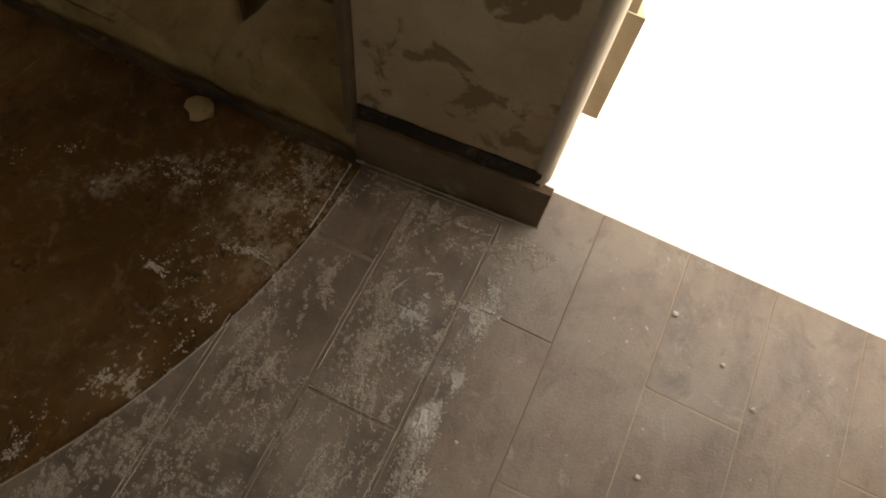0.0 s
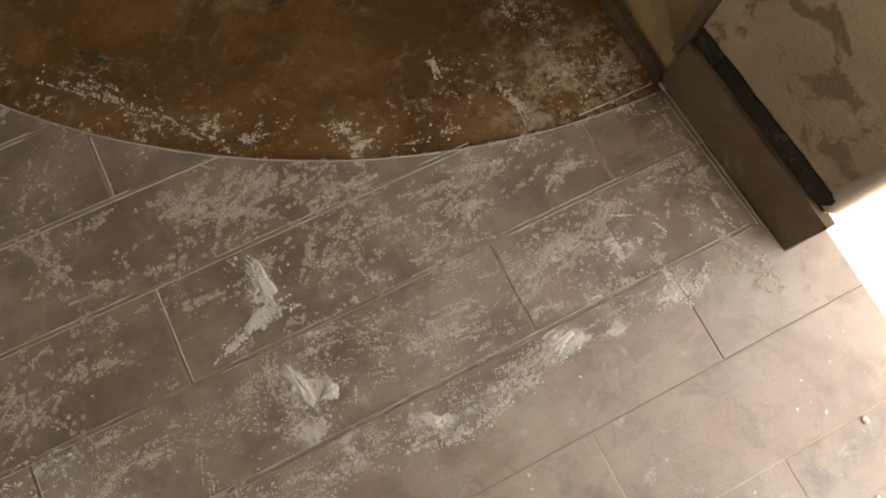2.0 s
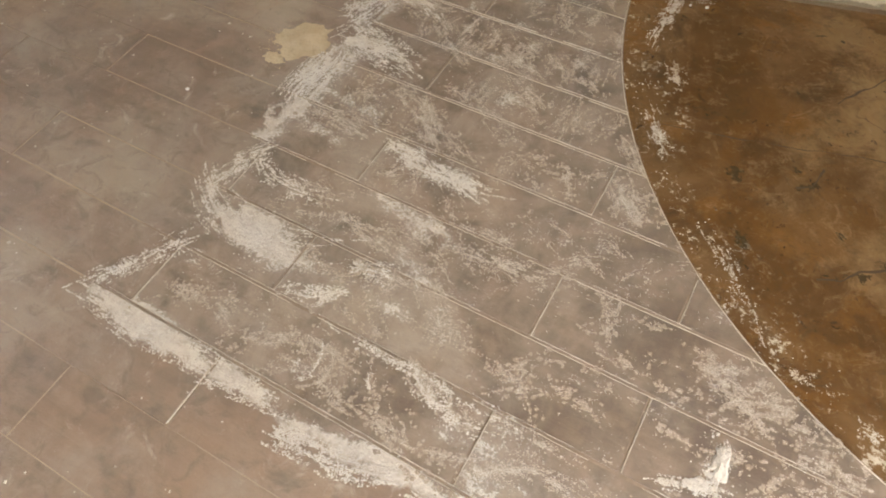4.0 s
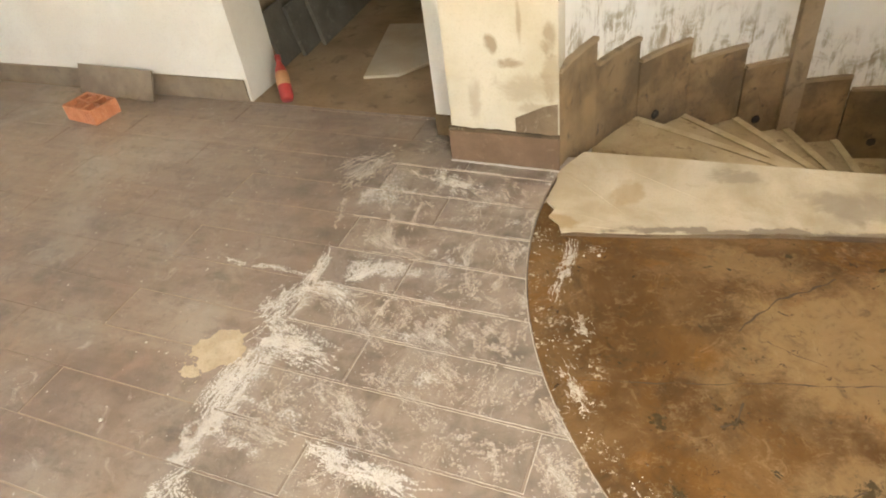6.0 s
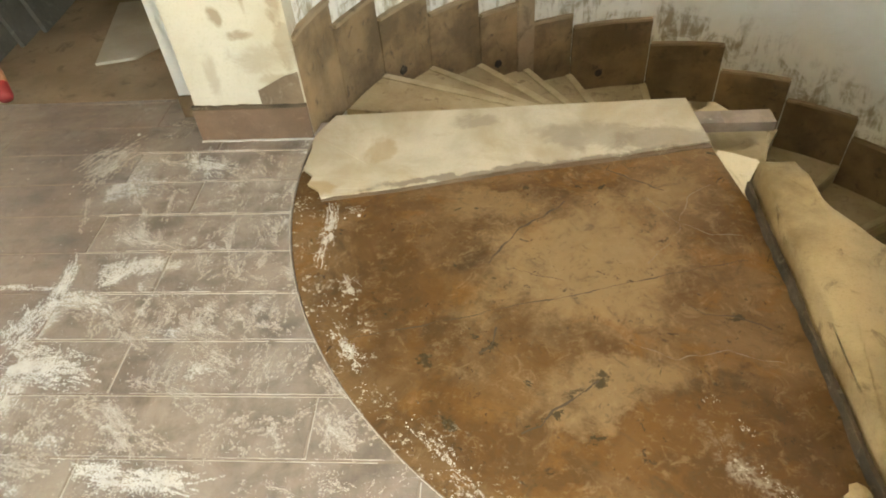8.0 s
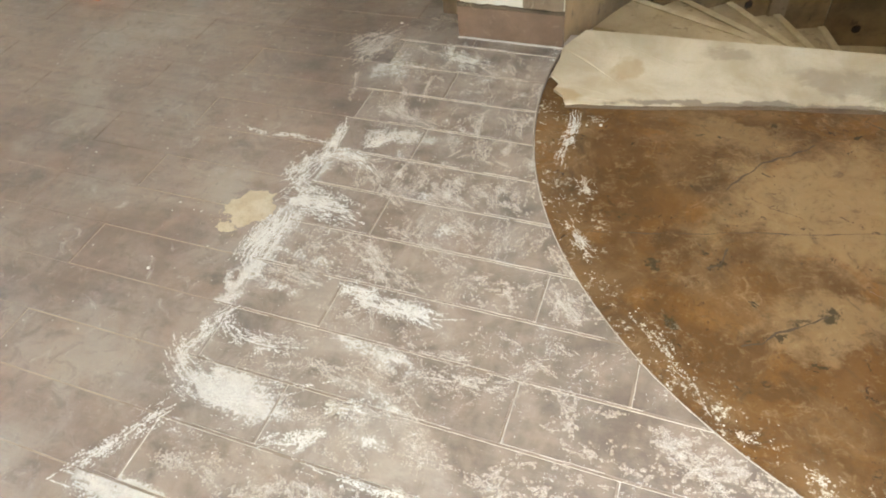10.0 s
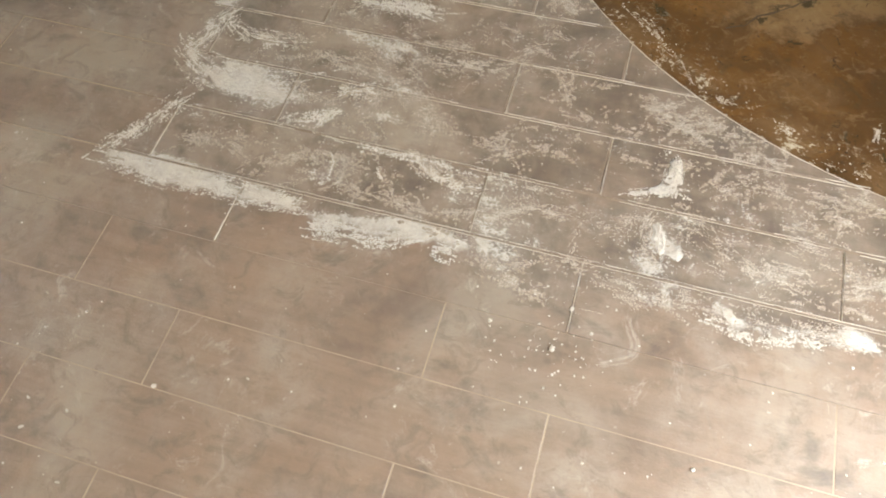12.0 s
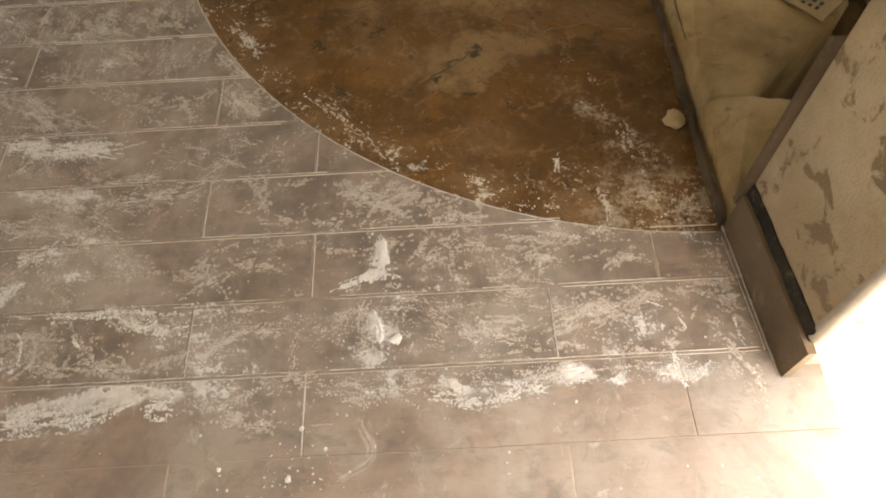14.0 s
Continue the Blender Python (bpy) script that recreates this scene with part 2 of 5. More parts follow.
        c = g.mix(g.math("MULTIPLY", zone, g.ramp(g.noise(4.4, 5, 0.62), 0.38, 0.62, 0.82, 0.18)), c, (0.108, 0.078, 0.055))
        c = g.mix(g.math("MULTIPLY", soft, 0.38), c, (0.46, 0.385, 0.31))
        thick = g.math("MULTIPLY", g.ramp(g.noise(6.5, 6, 0.68, distort=0.8), 0.34, 0.62), g.ramp(x, 0.50, -0.35, 0.0, 0.36))
        c = g.mix(g.math("MULTIPLY", zone, thick), c, (0.415, 0.335, 0.255))
        c = g.mix(g.math("MULTIPLY", fleck, 0.46), c, (0.54, 0.465, 0.38))
        fluff = g.ramp(g.noise(30, 5, 0.7), 0.3, 0.7)
        c = g.mix(g.math("MULTIPLY", k, 0.80), c, g.mix(fluff, (0.44, 0.39, 0.325), (0.64, 0.585, 0.505)))
        h = g.math("ADD", h, g.math("MULTIPLY", g.math("ADD", k, g.math("MULTIPLY", fleck, 0.5)), g.math("ADD", s, 0.9)))
        rough = g.math("ADD", rough, g.math("MULTIPLY", g.math("MAXIMUM", k, soft), 0.35), True)
    nt.links.new(c, p.inputs["Base Color"])
    nt.links.new(rough, p.inputs["Roughness"])
    g.bump(p, h, 0.6, 0.004)
    return m


def screed_material():
    """Oil-stained brown screed of the quarter-round landing, with painted shade near the entrance."""
    m, nt, p = nodes_of("brown_screed")
    g = G(nt)
    big = g.noise(1.5, 6, 0.62, distort=0.9)
    mid = g.noise(4.2, 8, 0.68, distort=1.3)
    dark = g.noise(2.3, 8, 0.66, g.scaled(1, 1.3, 1, 25), 0.9)
    fine = g.noise(90, 4, 0.65)
    c = g.mix(g.ramp(big, 0.40, 0.60), (0.096, 0.047, 0.014), (0.172, 0.096, 0.038))
    c = g.mix(g.math("MULTIPLY", g.ramp(mid, 0.50, 0.62), 0.65), c, (0.175, 0.078, 0.018))
    c = g.mix(g.math("MULTIPLY", g.ramp(dark, 0.54, 0.68), 0.6), c, (0.040, 0.024, 0.010))
    c = g.mix(g.math("MULTIPLY", g.ramp(g.noise(2.9, 7, 0.7, distort=0.8), 0.55, 0.68), 0.4), c, (0.205, 0.135, 0.062))
    spots = g.math("MULTIPLY", g.ramp(g.noise(10, 6, 0.72, distort=1.8), 0.60, 0.67), g.ramp(mid, 0.42, 0.55))
    c = g.mix(g.math("MULTIPLY", spots, 0.85), c, (0.030, 0.022, 0.015))
    worn = g.noise(7.5, 8, 0.74, distort=0.8)
    bent = g.warped(3.2, 0.55)
    for cx, cy, rx, ry, turn, amp in STAINS_AND_SHADE:
        w = g.ramp(g.math("ADD", g.math("MULTIPLY", g.spot(cx, cy, rx, ry, turn, bent), 0.55), worn), 0.62, 1.06)
        c = g.mix(g.math("MULTIPLY", w, abs(amp)), c, (0.082, 0.038, 0.010) if amp > 0 else (0.258, 0.164, 0.074))
    for cx, cy, rx, ry, turn in RUST:
        w = g.ramp(g.math("ADD", g.math("MULTIPLY", g.spot(cx, cy, rx, ry, turn, bent), 0.55), worn), 0.60, 1.02)
        c = g.mix(g.math("MULTIPLY", w, 0.30), c, (0.180, 0.080, 0.017))
    torn = g.warped(20, 0.12)
    for cx, cy, rx, ry, turn in BLOTS:
        w = g.ramp(g.math("ADD", g.math("MULTIPLY", g.spot(cx, cy, rx, ry, turn, torn), 0.5), worn), 0.86, 1.00)
        c = g.mix(g.math("MULTIPLY", w, 0.85), c, (0.040, 0.027, 0.010))
    pits = g.ramp(g.noise(42, 6, 0.75, distort=0.5), 0.60, 0.70)
    c = g.mix(g.math("MULTIPLY", pits, 0.5), c, (0.055, 0.034, 0.016))
    c = g.mix(g.math("MULTIPLY", g.ramp(g.noise(26, 6, 0.75), 0.56, 0.68), 0.3), c, (0.25, 0.17, 0.09))
    # dust blown along the rim of the tiles
    x, y = g.axis(0), g.axis(1)
    dx, dy = g.math("SUBTRACT", x, 1.403), g.math("SUBTRACT", y, 1.817)
    r = g.math("SQRT", g.math("ADD", g.math("MULTIPLY", dx, dx), g.math("MULTIPLY", dy, dy)))
    wob = g.noise(7, 5, 0.7)
    near = g.ramp(g.math("ADD", r, g.math("MULTIPLY", wob, 0.35)), 1.66, 1.86)
    grit = g.noise(1.0, 5, 0.72, g.scaled(60, 60, 1))
    for cx, cy, rx, ry, turn in ((1.28, 0.23, 0.20, 0.10, 0), (1.16, 0.48, 0.05, 0.26, 28), (0.02, 1.12, 0.06, 0.30, 25)):
        near = g.math("MAXIMUM", near, g.math("MULTIPLY", g.spot(cx, cy, rx, ry, turn), 0.9))
    k = g.math("MULTIPLY", near, g.ramp(g.math("ADD", grit, g.math("MULTIPLY", g.noise(11, 5, 0.7), 0.8)), 0.98, 1.10))
    c = g.mix(g.math("MULTIPLY", k, 0.8), c, (0.60, 0.53, 0.42))
    haze = g.math("MULTIPLY", g.ramp(g.noise(3.4, 6, 0.7, distort=1.2), 0.56, 0.68), g.ramp(grit, 0.42, 0.6))
    c = g.mix(g.math("MULTIPLY", haze, 0.28), c, (0.33, 0.235, 0.125))
    mottle = g.noise(13, 8, 0.74, distort=1.4)
    c = g.mix(g.math("MULTIPLY", g.ramp(mottle, 0.53, 0.66), 0.45), c, (0.070, 0.046, 0.020))
    c = g.mix(g.math("MULTIPLY", g.ramp(mottle, 0.46, 0.34), 0.30), c, (0.31, 0.21, 0.105))
    blobs = g.math("MULTIPLY", g.ramp(g.noise(8.5, 5, 0.7, g.scaled(1, 1.5, 1, 20), 1.0), 0.645, 0.665), g.ramp(g.noise(2.6, 3), 0.45, 0.55))
    c = g.mix(g.math("MULTIPLY", blobs, 0.85), c, (0.035, 0.028, 0.014))
    flecks = g.math("MULTIPLY", g.ramp(g.noise(24, 7, 0.74, distort=1.2), 0.605, 0.640), g.ramp(g.noise(3.8, 4), 0.42, 0.58))
    c = g.mix(g.math("MULTIPLY", flecks, 0.8), c, (0.022, 0.014, 0.008))
    corner = g.math("MAXIMUM", g.spot(1.27, 0.22, 0.22, 0.12, 0, bent), g.math("MULTIPLY", g.spot(1.17, 0.46, 0.06, 0.24, 28, bent), 0.8))
    film = g.math("MULTIPLY", corner, g.ramp(g.math("ADD", g.noise(13, 7, 0.72), g.math("MULTIPLY", g.noise(80, 4, 0.7), 0.7)), 0.78, 0.98))
    c = g.mix(g.math("MULTIPLY", film, 0.58), c, (0.46, 0.385, 0.275))
    nt.links.new(c, p.inputs["Base Color"])
    nt.links.new(g.ramp(mid, 0.3, 0.7, 0.66, 0.85), p.inputs["Roughness"])
    p.inputs["Specular IOR Level"].default_value = 0.15
    g.bump(p, g.math("ADD", mid, g.math("MULTIPLY", fine, 0.4)), 0.35, 0.004)
    return m


def plain(name, color, rough=0.6, metal=0.0, vary=0.3, scale=30):
    m, nt, p = nodes_of(name)
    g = G(nt)
    c = g.mix(g.math("MULTIPLY", g.ramp(g.noise(scale, 5, 0.65), 0.35, 0.7), vary), color, tuple(x * 0.45 for x in color))
    nt.links.new(c, p.inputs["Base Color"])
    p.inputs["Roughness"].default_value, p.inputs["Metallic"].default_value = rough, metal
    g.bump(p, g.noise(scale * 5, 3), 0.25, 0.002)
    return m


def soiled_wall():
    """White plaster with mortar splashes that follow the stepped slabs down the stair."""
    m, nt, p = nodes_of("stairwell_plaster")
    g = G(nt)
    x, y, z = g.axis(0), g.axis(1), g.axis(2)
    a = g.math("ARCTAN2", g.math("SUBTRACT", y, 1.817), g.math("SUBTRACT", x, 1.403))
    over = g.math("SUBTRACT", z, g.math("SUBTRACT", g.math("MULTIPLY", a, 0.58), 1.255))
    streak = g.noise(1.0, 6, 0.7, g.scaled(16, 16, 3.4), 0.7)
    blot = g.noise(7, 6, 0.65, distort=0.8)
    reach = g.math("MULTIPLY", g.math("ADD", streak, blot), 0.20)
    k = g.ramp(g.math("SUBTRACT", reach, over), -0.10, 0.12)
    k = g.math("MULTIPLY", k, g.ramp(g.math("ADD", streak, blot), 0.92, 1.20))
    c = g.mix(g.ramp(g.noise(1.6, 6, 0.6), 0.35, 0.65), (0.62, 0.58, 0.51), (0.56, 0.51, 0.43))
    c = g.mix(g.math("MULTIPLY", k, 0.9), c, (0.22, 0.165, 0.09))
    c = g.mix(g.math("MULTIPLY", g.ramp(blot, 0.56, 0.66), 0.14), c, (0.40, 0.33, 0.22))
    nt.links.new(c, p.inputs["Base Color"])
    p.inputs["Roughness"].default_value = 0.85
    g.bump(p, g.math("ADD", blot, g.noise(120, 3)), 0.25)
    return m


def step_material():
    """Pale screed with soft brown blotches and a soiled front edge."""
    m, nt, p = nodes_of("stained_cream_screed")
    g = G(nt)
    big = g.noise(2.1, 6, 0.6, distort=0.5)
    mid = g.noise(6.5, 8, 0.7, distort=0.6)
    fine = g.noise(120, 4, 0.6)
    c = g.mix(g.ramp(big, 0.36, 0.64), (0.52, 0.44, 0.315), (0.39, 0.31, 0.195))
    c = g.mix(g.math("MULTIPLY", g.ramp(mid, 0.50, 0.75), 0.6), c, (0.36, 0.275, 0.16))
    bent = g.warped(6.0, 0.16)
    for cx, cy, rx, ry, turn, amp, tone in STEP_STAINS:
        w = g.ramp(g.math("ADD", g.math("MULTIPLY", g.spot(cx, cy, rx, ry, turn, bent), 0.6), mid), 0.72, 1.02)
        c = g.mix(g.math("MULTIPLY", w, amp), c, tone)
    c = g.mix(g.math("MULTIPLY", g.ramp(fine, 0.5, 0.75), 0.2), c, (0.25, 0.19, 0.11))
    nt.links.new(c, p.inputs["Base Color"])
    p.inputs["Roughness"].default_value = 0.75
    g.bump(p, g.math("ADD", fine, mid), 0.4)
    return m


BROWN, GREY = (0.33, 0.225, 0.10), (0.21, 0.165, 0.11)
STEP_STAINS = [(0.03, 1.94, 0.09, 0.12, 0, 0.55, BROWN), (0.56, 1.80, 0.85, 0.035, 11, 0.9, GREY), (0.85, 2.02, 0.30, 0.12, 0, 0.5, GREY),
               (1.15, 1.98, 0.25, 0.10, 0, 0.55, GREY), (-0.18, 1.72, 0.10, 0.06, -30, 0.7, BROWN), (0.42, 2.12, 0.14, 0.06, 0, 0.45, GREY)]
STEP = step_material()
TILE_NEW = tile_material("tile_fresh", (0.255, 0.182, 0.130), (0.205, 0.142, 0.099), True)
TILE_OLD = tile_material("tile_old", (0.255, 0.182, 0.130), (0.205, 0.142, 0.099), False)
SCREED = screed_material()
def grout_material():
    """Brown grout between the fresh planks, old cream grout between the others."""
    m, nt, p = nodes_of("grout")
    g = G(nt)
    old = g.math("MAXIMUM", g.ramp(g.axis(1), -0.36, -0.42), g.ramp(g.axis(0), -1.02, -1.10))
    tone = g.ramp(g.noise(9, 6, 0.65), 0.35, 0.65)
    c = g.mix(old, g.mix(tone, (0.28, 0.215, 0.158), (0.20, 0.15, 0.108)), g.mix(tone, (0.385, 0.30, 0.215), (0.30, 0.225, 0.158)))
    nt.links.new(c, p.inputs["Base Color"])
    p.inputs["Roughness"].default_value = 0.9
    g.bump(p, g.noise(140, 4), 0.4)
    return m


GROUT = grout_material()
CREAM = plaster("cream_screed", (0.66, 0.56, 0.39), (0.52, 0.43, 0.285), (0.25, 0.17, 0.085), 0.75, 1.7, 0.75, 0.4, 0.0, 0.22)
WELL = soiled_wall()
WALL = plaster("white_plaster", (0.55, 0.51, 0.44), (0.49, 0.445, 0.375), (0.46, 0.40, 0.32), 0.85, 1.6, 0.25, 0.2)
KERB = plaster("worn_kerb_plaster", (0.44, 0.315, 0.155), (0.22, 0.142, 0.058), (0.10, 0.062, 0.024), 0.75, 2.6, 0.9, 0.6, 0.0, 0.2)
def pillar_plaster():
    """Cream plaster with hand-sized daubs of brown mortar: x, z, half width, half height, strength."""
    m, nt, p = nodes_of("daubed_plaster")
    g = G(nt)
    mid, fine = g.noise(11, 7, 0.7, distort=0.8), g.noise(130, 4, 0.6)
    c = g.mix(g.ramp(g.noise(2.0, 5, 0.6), 0.35, 0.65), (0.47, 0.41, 0.315), (0.40, 0.335, 0.235))
    for cx, cz, rx, rz, amp in ((-0.535, 0.535, 0.030, 0.045, 0.85), (-0.47, 0.455, 0.060, 0.024, 0.8), (-0.42, 0.63, 0.012, 0.10, 0.6), (-0.31, 0.56, 0.032, 0.070, 0.7),
                                (-0.40, 0.36, 0.13, 0.08, 0.45), (-0.30, 0.40, 0.040, 0.13, 0.55), (-0.62, 0.30, 0.030, 0.12, 0.4), (-0.36, 0.27, 0.12, 0.030, 0.5), (-0.45, 0.9, 0.10, 0.12, 0.4)):
        n = nt.nodes.new("ShaderNodeMapping")
        n.vector_type = "TEXTURE"
        nt.links.new(g.pos, n.inputs[0])
        n.inputs["Location"].default_value, n.inputs["Scale"].default_value = (cx, 2.057, cz), (rx, 40.0, rz)
        v = nt.nodes.new("ShaderNodeVectorMath")
        v.operation = "LENGTH"
        nt.links.new(n.outputs[0], v.inputs[0])
        w = g.ramp(g.math("ADD", g.math("MULTIPLY", g.ramp(v.outputs["Value"], 1.7, 0.2), 0.5), mid), 0.68, 0.98)
        c = g.mix(g.math("MULTIPLY", w, amp), c, (0.235, 0.175, 0.105))
    c = g.mix(g.math("MULTIPLY", g.ramp(fine, 0.5, 0.75), 0.2), c, (0.22, 0.175, 0.115))
    nt.links.new(c, p.inputs["Base Color"])
    p.inputs["Roughness"].default_value = 0.85
    g.bump(p, g.math("ADD", fine, mid), 0.4)
    return m


DIRTY = pillar_plaster()
PATCHY = plaster("patched_plaster", (0.60, 0.48, 0.325), (0.42, 0.31, 0.19), (0.21, 0.140, 0.075), 0.85, 2.2, 0.8, 0.9, 0.0, 0.06)
PLINTH = plaster("brown_plinth", (0.165, 0.100, 0.060), (0.125, 0.075, 0.044), (0.26, 0.185, 0.12), 0.7, 5, 0.4, 0.3, 0.0, 0.2)
SKIRT = plaster("dusty_skirting", (0.180, 0.125, 0.075), (0.125, 0.083, 0.049), (0.32, 0.255, 0.18), 0.75, 4.5, 0.5, 0.4, 0.0, 0.2)
CEMENT = plaster("cement_skirting", (0.21, 0.155, 0.103), (0.16, 0.115, 0.075), (0.10, 0.08, 0.06), 0.7, 5, 0.5, 0.3)
STONE = plaster("stained_stone", (0.29, 0.185, 0.092), (0.135, 0.088, 0.044), (0.060, 0.043, 0.029), 0.65, 3.6, 0.8, 0.6, 0.4, 0.17)
TREAD = plaster("tread_concrete", (0.42, 0.32, 0.185), (0.31, 0.225, 0.12), (0.18, 0.12, 0.06), 0.7, 4, 0.7, 0.4, 0.4)
NOSE = plaster("worn_nosing", (0.44, 0.345, 0.21), (0.34, 0.255, 0.14), (0.26, 0.19, 0.11), 0.75, 6, 0.6, 0.4)
RAW = plaster("raw_concrete", (0.30, 0.215, 0.13), (0.22, 0.15, 0.085), (0.11, 0.075, 0.042), 0.85, 2.5, 0.6, 0.5)
# near-black colour standing in for the shade inside holes and an open joint
DARK = plaster("gap_and_hole_dark", (0.055, 0.042, 0.030), (0.03, 0.023, 0.016), (0.20, 0.16, 0.11), 0.9, 8, 0.5, 0.7)
MORTAR = plaster("dusty_mortar", (0.125, 0.088, 0.052), (0.060, 0.042, 0.024), (0.30, 0.235, 0.15), 0.9, 5, 0.7, 0.7, 0.0, 0.2)
PAVE = plaster("sunlit_paving", (0.80, 0.77, 0.71), (0.75, 0.71, 0.65), (0.62, 0.58, 0.51), 0.8, 2, 0.3)
DUST = plaster("plaster_dust", (0.62, 0.57, 0.495), (0.53, 0.475, 0.40), (0.38, 0.33, 0.275), 0.95, 26, 0.55, 0.8)
DUST_Y = plaster("dried_plaster", (0.50, 0.405, 0.275), (0.44, 0.345, 0.225), (0.33, 0.255, 0.165), 0.9, 18, 0.5, 0.6)
CLAY = plaster("fired_clay", (0.50, 0.205, 0.105), (0.42, 0.16, 0.08), (0.58, 0.36, 0.24), 0.85, 22, 0.5, 0.6)
BOARD = plaster("gypsum_board", (0.42, 0.355, 0.27), (0.36, 0.30, 0.22), (0.33, 0.27, 0.20), 0.9, 5, 0.4)
CARD = plaster("worn_card", (0.40, 0.295, 0.155), (0.33, 0.235, 0.115), (0.22, 0.15, 0.07), 0.85, 6, 0.4)
SLATE = plaster("dark_slab", (0.11, 0.095, 0.075), (0.075, 0.065, 0.05), (0.17, 0.15, 0.12), 0.6, 4, 0.5)
CRACK = plain("crack_shadow", (0.075, 0.046, 0.022), 0.95)
RED = plain("red_plastic", (0.30, 0.028, 0.022), 0.5)
YELLOW = plain("ochre_label", (0.36, 0.17, 0.07), 0.6)
BEAD = plain("white_corner_bead", (0.62, 0.54, 0.43), 0.6, vary=0.35, scale=14)
BAR = plain("faded_ink", (0.05, 0.045, 0.04), 0.9)


# ---------------------------------------------------------------- mesh helpers
def prism(bm, poly, z0, z1, bevel=0.0):
    """A slab over a convex or plain outline, counter-clockwise; its top edge may be eased."""
    n = len(poly)
    rings = [[bm.verts.new((x, y, z0)) for x, y in poly]]
    if bevel:
        cx, cy = sum(p[0] for p in poly) / n, sum(p[1] for p in poly) / n
        inner = []
        for x, y in poly:
            d = math.hypot(cx - x, cy - y) or 1
            inner.append((x + (cx - x) / d * bevel * 1.4, y + (cy - y) / d * bevel * 1.4))
        rings.append([bm.verts.new((x, y, z1 - bevel)) for x, y in poly])
        rings.append([bm.verts.new((x, y, z1)) for x, y in inner])
    else:
        rings.append([bm.verts.new((x, y, z1)) for x, y in poly])
    for a, b in zip(rings, rings[1:]):
        for i in range(n):
            j = (i + 1) % n
            bm.faces.new((a[i], a[j], b[j], b[i]))
    bm.faces.new(list(reversed(rings[0])))
    bm.faces.new(rings[-1])
    return bm


def box(bm, x0, x1, y0, y1, z0, z1, bevel=0.0):
    return prism(bm, [(x0, y0), (x1, y0), (x1, y1), (x0, y1)], z0, z1, bevel)


def mesh_of(name, bm, material, smooth=False):
    me = bpy.data.meshes.new(name)
    bmesh.ops.recalc_face_normals(bm, faces=bm.faces)
    bm.to_mesh(me)
    bm.free()
    me.materials.append(material)
    if smooth:
        me.polygons.foreach_set("use_smooth", [True] * len(me.polygons))
    return me


def thing(name, bm, material, label="", category="", group="", kind="", smooth=False):
    return tagged(new(name, mesh_of(name, bm, material, smooth)), label, category, group, kind)


def part(name, bm, material, parent, label="", smooth=False):
    ob = new(name, mesh_of(name, bm, material, smooth))
    ob.parent = parent
    return tagged(ob, label)


def structure(name, boxes, material, label, category):
    bm = bmesh.new()
    for b in boxes:
        box(bm, *b)
    return thing(name, bm, material, label, category, kind="structure")


def rough_up(bm, amount, scale, seed=0.0):
    for v in bm.verts:
        v.co += Vector(noise.noise_vector(v.co * scale + Vector((seed, 0, 0)))) * amount


# ---------------------------------------------------------------- plan
W, L = 0.1965, 0.90            # plank module across and along
CX, CY, CR = 1.403, 1.817, 1.682   # round stairwell
TOP, LOW = 2.75, -2.9
NORTH = 2.39


def arc_x(y):
    """The landing's rim at that y; planks lie to its left."""
    d = CR * CR - (y - CY) ** 2
    return CX - math.sqrt(d) if d > 0 and y < CY + 0.25 else 99.0


# ---------------------------------------------------------------- shell
wall_north = structure("wall_north", [(-5.2, -2.03, NORTH, NORTH + 0.28, 0, TOP), (-2.03, -0.887, NORTH, NORTH + 0.28, 2.08, TOP)],
                       WALL, "white plastered wall with a doorway into a dim room", "wall")
# the west opening is an unseen window, added and sized for fill light
structure("wall_west", [(-5.2, -5.03, -4.5, -1.4, 0, TOP), (-5.2, -5.03, 0.25, NORTH, 0, TOP), (-5.2, -5.03, -1.4, 0.25, 0, 0.85), (-5.2, -5.03, -1.4, 0.25, 2.1, TOP)],
          WALL, "plain white plastered wall with an unseen window opening added for light", "wall")
# the south opening is likewise unseen, added to let daylight in
structure("wall_south", [(-5.03, -2.0, -4.5, -4.33, 0, TOP), (-0.4, 1.40, -4.5, -4.33, 0, TOP), (-2.0, -0.4, -4.5, -4.33, 0, 0.9), (-2.0, -0.4, -4.5, -4.33, 2.1, TOP)],
          WALL, "plain white plastered wall with an unseen window opening added for light", "wall")
structure("wall_east", [(1.402, 1.52, -4.5, DOOR_Y0, 0, TOP), (1.402, 1.52, DOOR_Y0, DOOR_Y1 + 0.002, 2.1, TOP)],
          WALL, "plastered wall holding the bright entrance doorway", "wall")
structure("ceiling", [(-5.2, 1.53, -4.5, 5.4, TOP, TOP + 0.15), (1.53, 3.5, 0.0, 5.4, TOP, TOP + 0.15)], WALL, "plain white plastered ceiling over the room", "ceiling")
structure("wall_back_room", [(-2.4, -2.25, NORTH + 0.28, 5.2, 0, TOP), (-2.4, -0.4, 5.2, 5.35, 0, TOP), (-0.72, -0.5, 3.2, 5.2, 0, TOP)],
          RAW, "unpainted rough walls of the dim back room", "wall")

# ground outside, one sheet with the house's footprint left out
bm = bmesh.new()
for x0, x1, y0, y1 in ((3.5, 400, -400, 400), (-400, -5.2, -400, 400), (-5.2, 3.5, 5.4, 400), (-5.2, 3.5, -400, -4.5), (1.521, 3.5, -4.5, 0.0)):
    bm.faces.new([bm.verts.new((x, y, -0.02)) for x, y in ((x0, y0), (x1, y0), (x1, y1), (x0, y1))])
thing("ground", bm, PAVE, "pale sunlit paving outside the doorway", "ground", kind="structure")

